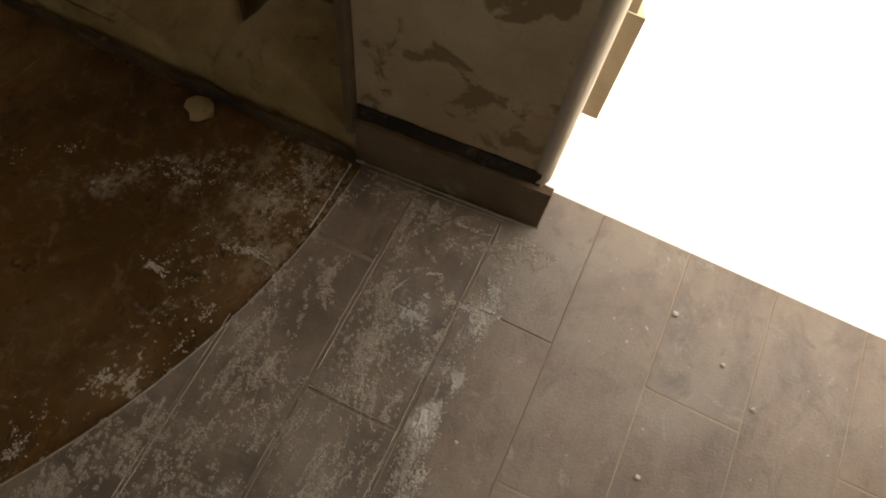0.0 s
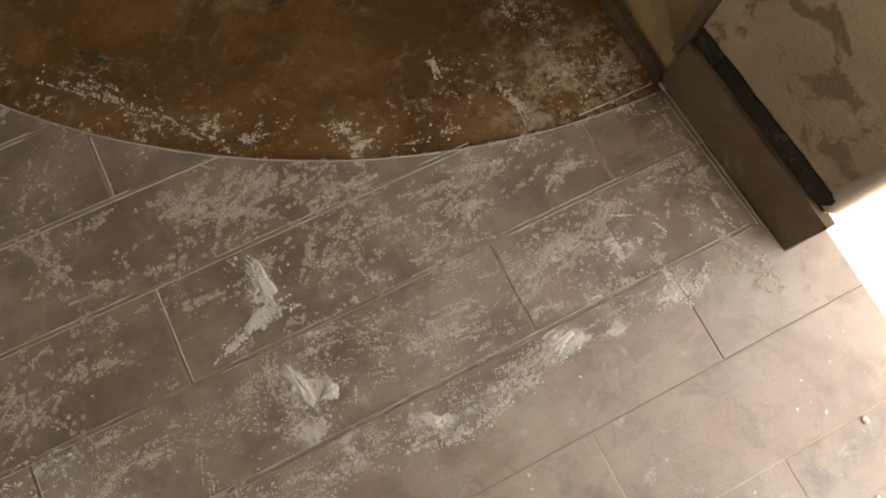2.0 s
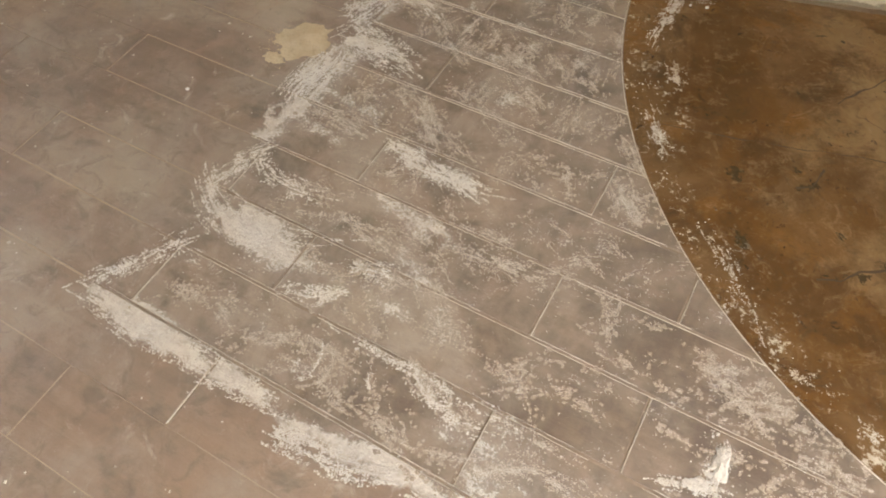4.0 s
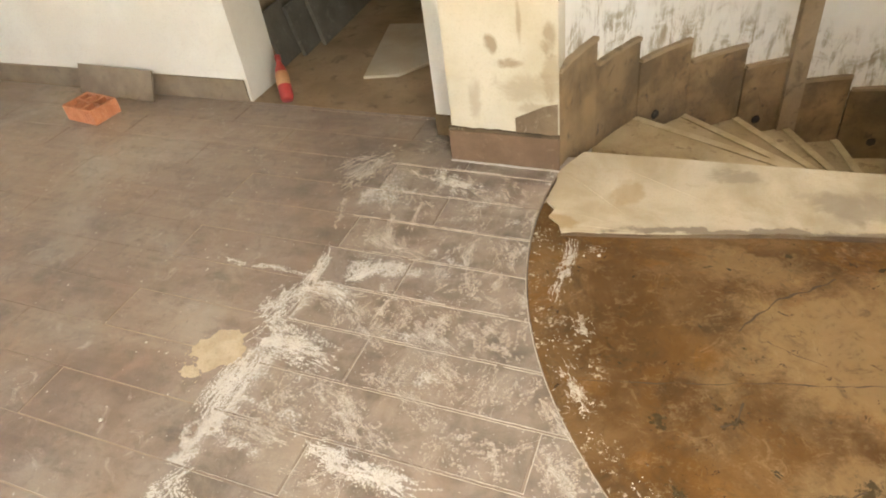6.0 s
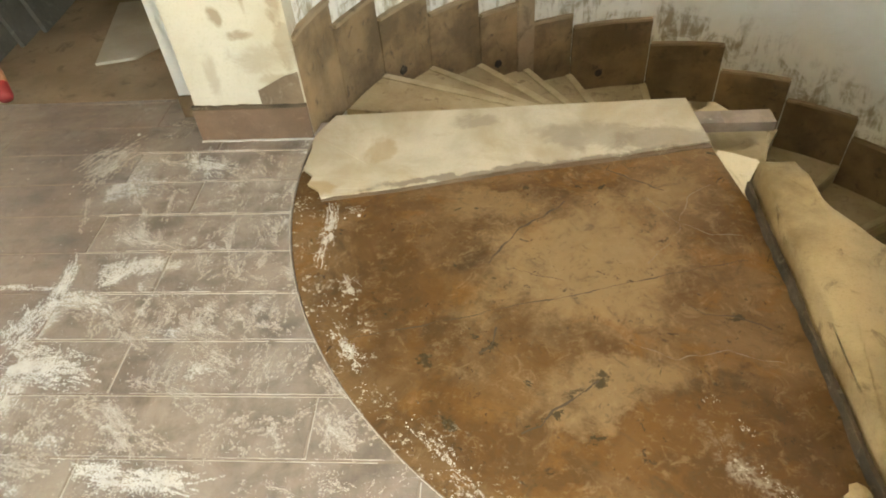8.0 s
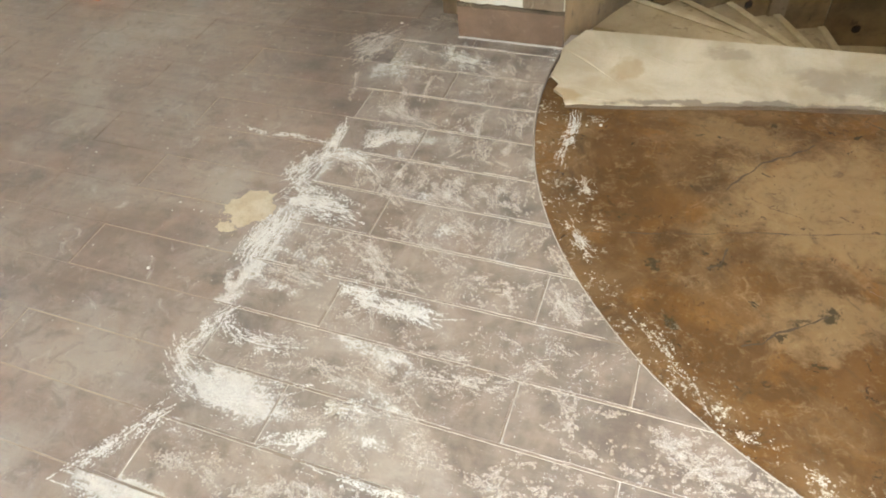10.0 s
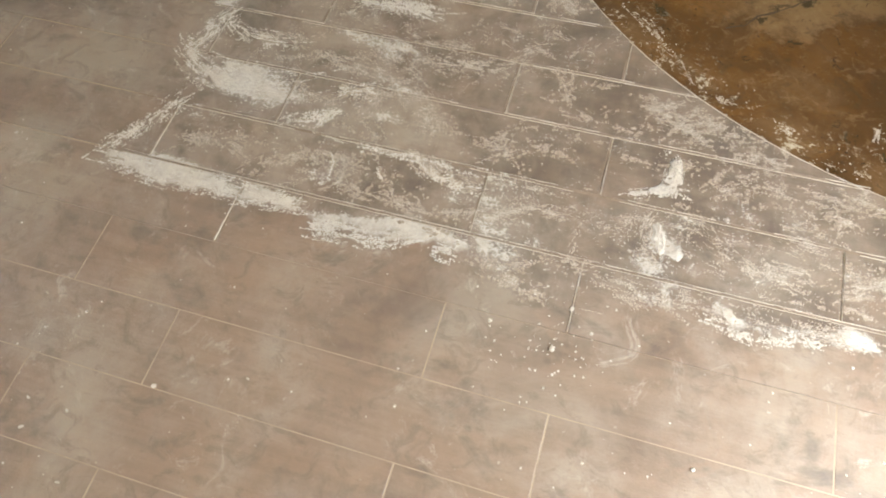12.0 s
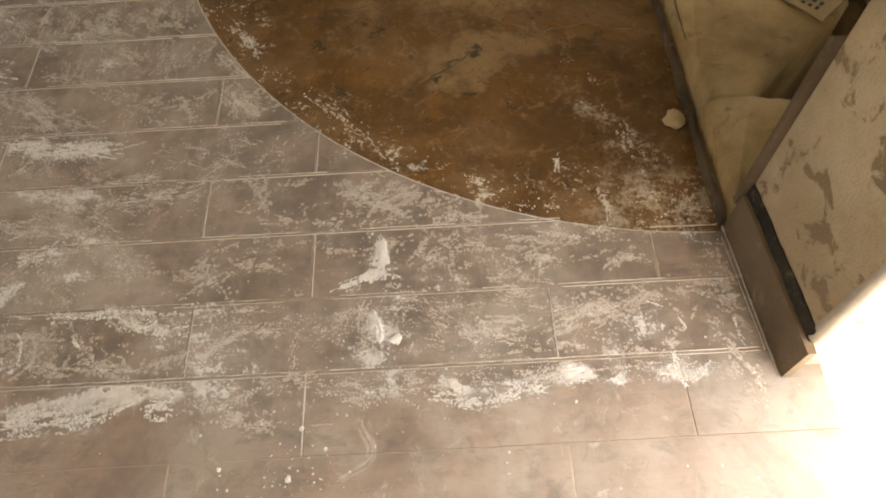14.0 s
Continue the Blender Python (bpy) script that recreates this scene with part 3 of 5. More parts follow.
# grout bed that the planks lie in, one strip a row
ROWS = range(-22, 13)


def row_span(j):
    y0, y1 = j * W, (j + 1) * W
    return y0, min(y1, NORTH - 0.002)


def clipped(x0, x1, y0, y1, gap=0.0):
    """Outline of a plank cut by the landing's rim, or None."""
    n = 24
    ys = [y0 + (y1 - y0) * i / n for i in range(n + 1)]
    ends = [min(x1, arc_x(y) - gap) for y in ys]
    if min(ends) >= x1 - 1e-6:
        return [(x0, y0), (x1, y0), (x1, y1), (x0, y1)]
    keep = [(e, y) for e, y in zip(ends, ys) if e > x0 + 0.004]
    if len(keep) < 2:
        return None
    out = [(x0, keep[0][1])]
    for p in keep:
        if not out or abs(p[0] - out[-1][0]) + abs(p[1] - out[-1][1]) > 1e-5:
            out.append(p)
    if abs(out[-1][0] - x0) > 1e-4:
        out.append((x0, keep[-1][1]))
    return out if len(out) > 2 else None


bm = bmesh.new()
for j in ROWS:
    y0, y1 = row_span(j)
    x1 = 1.41 if j * W < 0.14 else 1.6
    x1 = 1.51 if y1 < -0.15 else x1
    if y0 > 2.04:
        x1 = -0.73
    poly = clipped(-5.03, x1, y0, y1)
    if poly:
        prism(bm, poly, -0.045, -0.0024 if j > -3 else -0.0005)
floor = thing("floor", bm, GROUT, "wood-look porcelain plank floor with dusty grout", "floor", kind="structure")
structure("floor_back_room", [(-2.25, -0.72, NORTH, 5.2, -0.05, 0.001)], RAW, "brown bare concrete floor of the back room", "floor")

# landing, a quarter round of brown screed
bm = bmesh.new()
pts = [(CX + (CR - 0.002) * math.cos(radians(a)), CY + (CR - 0.002) * math.sin(radians(a))) for a in range(180, 270, 2)]
prism(bm, [(1.384, 0.137), (1.375, 1.56), (1.312, 1.95), (-0.27, 1.95)] + pts, -0.16, -0.009)
landing = thing("landing", bm, SCREED, "quarter-round brown stained screed landing with cracks", "landing", kind="structure")

# first wedge of the stair, pale screed
bm = bmesh.new()
ragged = [(-0.268, 2.03), (-0.262, 1.95), (-0.243, 1.89), (-0.266, 1.83), (-0.222, 1.785), (-0.235, 1.735), (-0.188, 1.70), (-0.165, 1.652)]
prism(bm, ragged + [(0.15, 1.710), (0.57, 1.808), (0.99, 1.875), (1.314, 1.947), (1.285, 2.26), (-0.20, 2.205), (-0.262, 2.06)], -0.12, 0.002)
bmesh.ops.triangulate(bm, faces=bm.faces)
bmesh.ops.subdivide_edges(bm, edges=bm.edges, cuts=4)
rough_up(bm, 0.003, 14)
top_step = thing("top_step", bm, STEP, "pale cream screed top step, stained along its edge", "step", kind="structure")

bm = bmesh.new()
prism(bm, [(-0.17, 1.640), (0.15, 1.694), (0.57, 1.790), (0.99, 1.856), (1.322, 1.924), (1.316, 1.946), (0.99, 1.874), (0.57, 1.807), (0.15, 1.709), (-0.165, 1.652)], -0.03, -0.003)
bmesh.ops.subdivide_edges(bm, edges=bm.edges, cuts=40)
rough_up(bm, 0.007, 22)
part("cement_seam", bm, SKIRT, top_step, "brown cement seam along the foot")

# kerb along the other side of the landing
bm = bmesh.new()
prism(bm, [(1.385, 0.152), (1.66, 0.152), (1.66, 0.468), (1.518, 0.506), (1.385, 0.506)], -1.6, 0.10)
prism(bm, [(1.385, 0.506), (1.518, 0.506), (1.90, 0.838), (1.90, 1.0), (1.70, 1.16), (1.552, 1.478), (1.525, 1.685), (1.385, 1.685)], -1.6, 0.10)
bmesh.ops.triangulate(bm, faces=bm.faces)
bmesh.ops.subdivide_edges(bm, edges=bm.edges, cuts=9)
for v in bm.verts:
    if v.co.z > 0.08 and v.co.x < 1.40:
        v.co.x += 0.012
        v.co.z -= 0.012
rough_up(bm, 0.010, 8)
rough_up(bm, 0.006, 26, 5.0)
kerb = thing("stair_kerb", bm, KERB, "low cream plastered kerb beside the brown landing", "kerb", kind="structure", smooth=True)
bm = bmesh.new()
box(bm, 1.372, 1.384, 0.152, 1.66, -0.01, 0.030)
bmesh.ops.subdivide_edges(bm, edges=[e for e in bm.edges if e.calc_length() > 0.3], cuts=60)
rough_up(bm, 0.007, 13)
rough_up(bm, 0.004, 45)
part("foot_strip", bm, MORTAR, kerb, "dark rough strip along the foot")

# round stairwell wall
BOUNDS = [171.5, 160, 149, 137.5, 126, 116, 106, 90, 75.5, 62, 48.5] + [48.5 - 13.5 * i for i in range(1, 11)]
TOPS = [0.42, 0.30, 0.187, 0.07, -0.05, -0.19, -0.265, -0.42, -0.583] + [-0.583 - 0.125 * i for i in range(1, 12)]


def ring_point(a, r):
    return CX + r * math.cos(radians(a)), CY + r * math.sin(radians(a))


def curved(bm, a0, a1, r0, r1, z0, z1, steps):
    """A piece of a round wall between two angles."""
    rows = []
    for i in range(steps + 1):
        a = a0 + (a1 - a0) * i / steps
        (xa, ya), (xb, yb) = ring_point(a, r0), ring_point(a, r1)
        rows.append([bm.verts.new(c) for c in ((xa, ya, z0), (xa, ya, z1), (xb, yb, z1), (xb, yb, z0))])
    for p, q in zip(rows, rows[1:]):
        for i in range(4):
            j = (i + 1) % 4
            bm.faces.new((p[i], p[j], q[j], q[i]))
    bm.faces.new(rows[0])
    bm.faces.new(list(reversed(rows[-1])))


bm = bmesh.new()
curved(bm, 171, 70, 1.712, 1.86, LOW, TOP, 40)
# gap from 70 to 25 degrees: unseen window added to brighten the stair
curved(bm, 70, 25, 1.712, 1.86, LOW, 1.15, 16)
curved(bm, 70, 25, 1.712, 1.86, 2.35, TOP, 16)
curved(bm, 25, -84, 1.712, 1.86, LOW, TOP, 40)
wall_round = thing("wall_stairwell", bm, WELL, "round white plastered stairwell wall with an added unseen window, soiled near the steps", "wall", kind="structure")

# winding stair going down
stair = tagged(new("winder_stair"), "raw brown concrete winder stair going down round the well", "stair")
PX, PY = 1.40, 2.02
for i in range(1, len(BOUNDS) - 1):
    z = -0.09 - 0.118 * (i - 1)
    a0, a1 = BOUNDS[i], BOUNDS[i + 1]
    poly = []
    for a in (a1, (a0 + a1) / 2, a0):
        poly.append(ring_point(a, 1.708))
    for a in (a0, a1):
        x, y = ring_point(a, 1.708)
        d = math.hypot(x - PX, y - PY)
        poly.append((PX + (x - PX) / d * 0.13, PY + (y - PY) / d * 0.13))
    bm = bmesh.new()
    prism(bm, poly, z - 0.30, z, 0.006)
    step = part("tread", bm, TREAD, stair)
    (xo, yo), (xi, yi) = poly[0], poly[-1]
    ux, uy = xi - xo, yi - yo
    d = math.hypot(ux, uy)
    nx, ny = -uy / d * 0.03, ux / d * 0.03
    if (nx * (poly[2][0] - xo) + ny * (poly[2][1] - yo)) < 0:
        nx, ny = -nx, -ny
    bm = bmesh.new()
    prism(bm, [(xo - nx * 0.3, yo - ny * 0.3), (xi - nx * 0.3, yi - ny * 0.3), (xi + nx, yi + ny), (xo + nx, yo + ny)], z - 0.03, z + 0.006, 0.003)
    rough_up(bm, 0.003, 10, i)
    part("nosing", bm, NOSE, step, "pale worn nosing edge")
bm = bmesh.new()
bmesh.ops.create_cone(bm, segments=24, radius1=0.14, radius2=0.14, depth=2.6, cap_ends=True, matrix=pose(PX, PY, -1.62))
part("newel", bm, TREAD, stair)
bm = bmesh.new()
prism(bm, [(1.322, 1.955), (1.40, 1.94), (1.565, 1.975), (1.63, 2.16), (1.46, 2.42), (1.292, 2.28)], -1.6, -0.118, 0.01)
bmesh.ops.triangulate(bm, faces=bm.faces)
bmesh.ops.subdivide_edges(bm, edges=bm.edges, cuts=3)
rough_up(bm, 0.006, 12)
part("core_block", bm, NOSE, stair, "pale plastered core of the stair")
bm = bmesh.new()
prism(bm, [(1.387, 1.69), (1.50, 1.69), (1.475, 1.86), (1.345, 1.925), (1.330, 1.90), (1.378, 1.60)], -0.5, -0.024)
bmesh.ops.triangulate(bm, faces=bm.faces)
bmesh.ops.subdivide_edges(bm, edges=bm.edges, cuts=3)
rough_up(bm, 0.004, 14)
part("core_fillet", bm, CREAM, stair, "cream plaster fillet beside the landing")
structure("floor_below", [(-0.4, 3.3, 0.0, 3.7, LOW - 0.1, LOW)], RAW, "dim concrete floor at the foot of the stair", "floor")

# stepped skirting slabs on the round wall
for i in range(len(BOUNDS) - 1):
    if i >= len(TOPS):
        break
    bm = bmesh.new()
    lift = 0.004 * (i % 2)
    curved(bm, BOUNDS[i] - 0.12, BOUNDS[i + 1] + 0.12, 1.694 + lift, 1.711, TOPS[i] - 0.50, TOPS[i], 4)
    slab = part("skirting_slab", bm, STONE, wall_round, "brown stained upright stone slab")
    bm = bmesh.new()
    curved(bm, BOUNDS[i] - 0.3, BOUNDS[i + 1] + 0.3, 1.685, 1.711, TOPS[i] + 0.001, TOPS[i] + 0.018, 6)
    rough_up(bm, 0.003, 25, i)
    part("mortar_bed", bm, RAW, slab)
    if i in (2, 4, 6, 8):
        bm = bmesh.new()
        a = BOUNDS[i] * 0.62 + BOUNDS[i + 1] * 0.38
        x, y = ring_point(a, 1.693)
        m = look((x, y, TOPS[i] - 0.31), (CX, CY, TOPS[i] - 0.31))
        # solid raised disc; its dark colour stands in for a shaded hole
        bmesh.ops.create_cone(bm, segments=9, radius1=0.022, radius2=0.026, depth=0.012, cap_ends=True, matrix=m)
        rough_up(bm, 0.005, 60, i)
        part("dark_hole_disc", bm, DARK, slab)
# cement column standing in the round wall
bm = bmesh.new()
curved(bm, 118.0, 114.6, 1.672, 1.711, -0.6, TOP, 3)
part("wall_pipe_chase", bm, RAW, wall_round, "brown cement filled upright chase")

# ---------------------------------------------------------------- pillar by the stair
pillar = structure("pillar", [(-0.735, -0.272, 2.058, 3.2, 0.0, TOP)], DIRTY, "soiled white plastered pillar with a grey plinth", "pillar")
structure("door_pier", [(-0.885, -0.737, 2.24, 3.2, 0.0, TOP)], WALL, "white plastered pier beside the doorway", "pier")
bm = bmesh.new()
box(bm, -0.745, -0.268, 2.040, 2.057, 0.001, 0.150, 0.003)
part("plinth", bm, PLINTH, pillar, "grey-brown cement plinth tile")
bm = bmesh.new()
box(bm, -0.747, -0.266, 2.030, 2.0395, 0.0012, 0.0045)
bmesh.ops.subdivide_edges(bm, edges=[e for e in bm.edges if e.calc_length() > 0.3], cuts=40)
rough_up(bm, 0.0022, 30)
part("grout_line", bm, DUST, pillar, "pale grout line at the foot")
bm = bmesh.new()
box(bm, -0.743, -0.270, 2.044, 2.0575, 0.1505, 0.162)
bmesh.ops.subdivide_edges(bm, edges=[e for e in bm.edges if e.calc_length() > 0.3], cuts=40)
rough_up(bm, 0.005, 24)
part("mortar_line", bm, MORTAR, pillar, "dark mortar line over the plinth")
bm = bmesh.new()
poly = [(-0.45, 0.152), (-0.275, 0.152), (-0.275, 0.30), (-0.33, 0.285), (-0.40, 0.25), (-0.45, 0.225)]
prism(bm, poly, 0, 0.004)
bmesh.ops.transform(bm, matrix=Matrix(((1, 0, 0, 0), (0, 0, -1, 2.0565), (0, 1, 0, 0), (0, 0, 0, 1))), verts=bm.verts)
part("cement_patch", bm, SKIRT, pillar, "brown cement patch")

# ---------------------------------------------------------------- pillar by the entrance
bm = bmesh.new()
prism(bm, [(1.399, 0.150), (1.424, -0.240), (1.54, -0.240), (1.60, 0.0), (1.60, 0.150)], -0.3, TOP)
gate = thing("entrance_pillar", bm, PATCHY, "patchy brown and cream plastered end of the entrance wall", "pillar", kind="structure")
bm = bmesh.new()
prism(bm, [(1.384, 0.150), (1.411, -0.268), (1.430, -0.268), (1.430, -0.242), (1.423, -0.242), (1.398, 0.150)], 0.001, 0.142)
part("plinth", bm, SKIRT, gate, "brown cement skirting tile")
# solid strip; its near-black colour gives the shade inside the joint
bm = bmesh.new()
prism(bm, [(1.3945, 0.149), (1.4195, -0.236), (1.4235, -0.236), (1.3985, 0.149)], 0.1425, 0.186)
bmesh.ops.subdivide_edges(bm, edges=[e for e in bm.edges if e.calc_length() > 0.1], cuts=30)
rough_up(bm, 0.004, 26)
part("dark_gap_strip", bm, DARK, gate, "dark strip painted for the open joint above the skirting")
bm = bmesh.new()
bmesh.ops.create_cone(bm, segments=14, radius1=0.022, radius2=0.022, depth=TOP - 0.15, cap_ends=True, matrix=pose(1.441, -0.233, 0.15 + (TOP - 0.15) / 2))
rough_up(bm, 0.002, 6)
part("corner_bead", bm, BEAD, gate, "pale rounded corner bead", True)
# outer door frame stub beyond the bead
bm = bmesh.new()
box(bm, 1.545, 1.63, -0.268, -0.19, 0.40, 2.05, 0.006)
box(bm, 1.545, 1.62, -0.285, -0.19, 0.24, 0.52, 0.014)
rough_up(bm, 0.003, 10)
part("door_stop", bm, BEAD, gate, "pale plastered outer door stop")
bm = bmesh.new()
box(bm, 1.378, 1.430, 0.152, 0.168, 0.10, 0.625, 0.004)
rough_up(bm, 0.003, 12)
part("trim_strip", bm, SKIRT, gate, "grey upright cement strip")

# ---------------------------------------------------------------- loose things
def smear(cx, cy, rx, ry, turn, seed, height=0.004, material=None, label="white smear of dried plaster on the planks", z=0.0):
    """A low crust of plaster or dust with a ragged outline."""
    bm = bmesh.new()
    rings, spokes = 7, 46
    mid = bm.verts.new((0, 0, height))
    prev = None
    for i in range(1, rings + 1):
        ring = []
        for k in range(spokes):
            a = 2 * math.pi * k / spokes
            d = Vector((math.cos(a), math.sin(a), seed))
            edge = 1 + 0.40 * noise.noise(d * 1.4) + 0.25 * noise.noise(d * 3.9) + 0.20 * noise.noise(d * 11)
            u = i / rings
            hgt = height * (1 - u ** 3) * (0.75 + 0.8 * noise.noise(Vector((u * 4 * math.cos(a), u * 4 * math.sin(a), seed + 5))))
            ring.append(bm.verts.new((rx * edge * u * math.cos(a), ry * edge * u * math.sin(a), max(hgt, 0.0) + (0.0006 if i < rings else -0.001))))
        for k in range(spokes):
            j = (k + 1) % spokes
            if prev:
                bm.faces.new((prev[k], ring[k], ring[j], prev[j]))
            else:
                bm.faces.new((mid, ring[k], ring[j]))
        prev = ring
    ob = thing("plaster_smear", bm, material or DUST, label, "plaster", "plaster smears", smooth=True)
    ob.matrix_world = pose(cx, cy, z, 0, 0, turn)
    return ob


smear(0.480, 0.125, 0.020, 0.045, 8, 1.0, 0.007, label="thick white plaster smear across a plank joint")
smear(0.450, 0.062, 0.030, 0.014, 24, 2.0, 0.0025)
smear(0.470, -0.085, 0.018, 0.045, 14, 4.0, 0.007, label="thick white plaster smear across a plank joint")
smear(0.515, -0.120, 0.016, 0.018, 40, 5.0, 0.006)
smear(0.928, -0.224, 0.030, 0.016, 8, 6.0, 0.005)
smear(0.655, -0.245, 0.014, 0.020, 30, 7.0, 0.004)
smear(-1.105, 0.805, 0.105, 0.085, 25, 19.0, 0.002, DUST_Y, "dried yellowish plaster puddle on the planks")
smear(-1.145, 0.690, 0.035, 0.025, 0, 37.0, 0.002, DUST_Y, "dried yellowish plaster puddle on the planks")
smear(-0.945, 0.880, 0.045, 0.028, 10, 20.0, 0.002, label="thin white plaster puddle on the planks")
smear(-1.540, -0.490, 0.045, 0.030, 30, 36.0, 0.001, DUST_Y, "faint plaster stain on the planks")


def crust(cx, cy, rx, ry, turn, n, seed, label, z=0.0, material=None):
    """Flaked plaster: many thin ragged bits, closer together at the middle."""
    rng = random.Random(seed)
    bm = bmesh.new()
    ct, st = math.cos(radians(turn)), math.sin(radians(turn))
    for _ in range(n * 2):
        u, v = rng.gauss(0, 0.5) * rx, rng.gauss(0, 0.5) * ry
        x, y = cx + u * ct - v * st, cy + u * st + v * ct
        s = rng.uniform(0.0010, 0.0048) * (1.25 - min(1.0, math.hypot(u / rx, v / ry)) * 0.8)
        h = rng.uniform(0.0004, 0.0013)
        k = rng.choice((5, 6, 7))
        a0 = rng.uniform(0, 6.28)
        ring = [(x + s * rng.uniform(0.5, 1.3) * math.cos(a0 + 6.283 * q / k), y + s * rng.uniform(0.5, 1.3) * math.sin(a0 + 6.283 * q / k)) for q in range(k)]
        low = [bm.verts.new((px, py, z - 0.0005)) for px, py in ring]
        top = [bm.verts.new((x + (px - x) * 0.8, y + (py - y) * 0.8, z + h)) for px, py in ring]
        for q in range(k):
            bm.faces.new((low[q], low[(q + 1) % k], top[(q + 1) % k], top[q]))
        bm.faces.new(top)
    return thing("plaster_crust", bm, material or DUST, label, "plaster", "plaster crusts", "stuff")


FILM = plaster("wiped_dust", (0.53, 0.46, 0.38), (0.44, 0.375, 0.305), (0.33, 0.28, 0.225), 0.95, 26, 0.5, 0.5)
dust_rng = random.Random(21)
VEIL = plaster("dust_veil", (0.35, 0.285, 0.222), (0.29, 0.23, 0.175), (0.43, 0.365, 0.29), 0.95, 30, 0.5, 0.4)
haze = ([], [])


def grain(store, x, y, z, s, h):
    """One low ragged flake of dried dust."""
    a = dust_rng.uniform(0, 6.283)
    k = len(store[0])
    for q in range(4):
        r = s * dust_rng.uniform(0.55, 1.35)
        store[0].append((x + r * math.cos(a + q * 1.571), y + r * math.sin(a + q * 1.571), z + 0.0001))
    store[0].append((x + s * dust_rng.uniform(-0.3, 0.3), y + s * dust_rng.uniform(-0.3, 0.3), z + 0.0003 + h))
    store[1].extend((k + q, k + (q + 1) % 4, k + 4) for q in range(4))


def lay_veil(x, y, z, r):
    """A thin ragged scale of dust, thickest in its middle."""
    a, k = dust_rng.uniform(0, 6.283), len(haze[0])
    lift = dust_rng.uniform(0.00005, 0.0002)
    for q in range(9):
        d = r * dust_rng.uniform(0.55, 1.3)
        haze[0].append((x + d * math.cos(a + q * 0.698), y + d * math.sin(a + q * 0.698), z - 0.0006))
    haze[0].append((x, y, z + lift))
    haze[1].extend((k + q, k + (q + 1) % 9, k + 9) for q in range(9))


def sweep(store, x0, y0, x1, y1, width, weight, bow=0.0):
    """Grains left by one stroke of a wet sponge or broom: bristle tracks along a bowed line."""
    if store is on_planks and weight < 1.25:
        store = in_film
    z = store[2]
    dx, dy = x1 - x0, y1 - y0
    length = math.hypot(dx, dy)
    ux, uy = dx / length, dy / length
    tracks = max(4, int(width / 0.0034))
    seed = dust_rng.uniform(0, 90)
    ends = [(dust_rng.gauss(0, 0.13), dust_rng.gauss(1, 0.13)) for _ in range(tracks)]
    for _ in range(int(length * width * (240000 if weight < 1.25 else 170000) * min(weight, 1.8))):
        b = min(tracks - 1, max(0, int(tracks * dust_rng.gauss(0.5, 0.24))))
        v = (b + 0.5) / tracks - 0.5
        u = ends[b][0] + (ends[b][1] - ends[b][0]) * dust_rng.random()
        off = v * width * 1.35 + bow * 4 * u * (1 - u) * length + dust_rng.gauss(0, 0.0012)
        x = x0 + ux * u * length - uy * off
        y = y0 + uy * u * length + ux * off
        p = Vector((x, y, seed))
        clump = 1.05 * noise.noise(Vector((u * length * 24, b * 0.62 + seed, seed))) + 0.6 * noise.noise(p * 17) + 0.5 * noise.noise(p * 75)
        if clump + weight * 0.38 - abs(v) * 0.7 < dust_rng.uniform(0.10, 0.80):
            continue
        x += 0.020 * noise.noise(p * 7) + 0.003 * noise.noise(p * 30)
        y += 0.020 * noise.noise(p * 7 + Vector((31, 0, 0))) + 0.003 * noise.noise(p * 30 + Vector((31, 0, 0)))
        on_landing = y > 0.12 and x > arc_x(y) - 0.004
        if on_landing != (z < -0.005) or x > 1.37 or (y > 2.03 and x > -0.76):
            continue
        s = dust_rng.uniform(0.0007, 0.0023) * (0.78 if weight < 1.25 else 0.95)
        if weight < 1.25 and dust_rng.random() < 0.22:
            lay_veil(x, y, z, dust_rng.uniform(0.0025, 0.0065))
        if weight >= 1.25 and dust_rng.random() < 0.22:
            s *= 1.75
        grain(store, x, y, z, s, min(0.0022, s * dust_rng.uniform(0.25, 0.6) * (1.0 if weight < 1.5 else 1.6)))


def settle(store, name, material, label):
    me = bpy.data.meshes.new(name)
    me.from_pydata(store[0], [], store[1])
    me.materials.append(material)
    return tagged(new(name, me), label, "dust", kind="stuff")


on_planks, in_film, on_screed = ([], [], 0.0008), ([], [], 0.0008), ([], [], -0.0088)
# the fresh planks near the entrance
for stroke in (
        (0.46, 0.17, 0.49, 0.06, 0.045, 1.7, 0), (0.37, 0.02, 0.52, 0.05, 0.026, 2, 0.1),
        (0.45, -0.02, 0.46, -0.15, 0.060, 1.1, -0.1), (0.03, -0.16, 0.22, -0.08, 0.044, 0.9, 0.12),
        (0.03, -0.02, 0.23, -0.01, 0.016, 0.8, -0.05), (0.66, -0.11, 0.76, -0.12, 0.031, 1.1, 0),
        (0.90, -0.13, 1.07, -0.07, 0.039, 0.9, 0.1), (-0.20, -0.01, -0.00, -0.06, 0.038, 1.4, -0.1),
        (-0.42, -0.17, -0.39, -0.07, 0.016, 1.2, -0.2), (-0.30, -0.05, -0.27, -0.09, 0.018, 1.3, 0),
        (-0.20, -0.16, -0.00, -0.13, 0.029, 1, -0.1), (-0.56, 0.03, -0.45, 0.08, 0.034, 1.7, -0.1),
        (-0.47, 0.17, -0.36, 0.16, 0.048, 1.2, 0),):
    sweep(on_planks, *stroke)
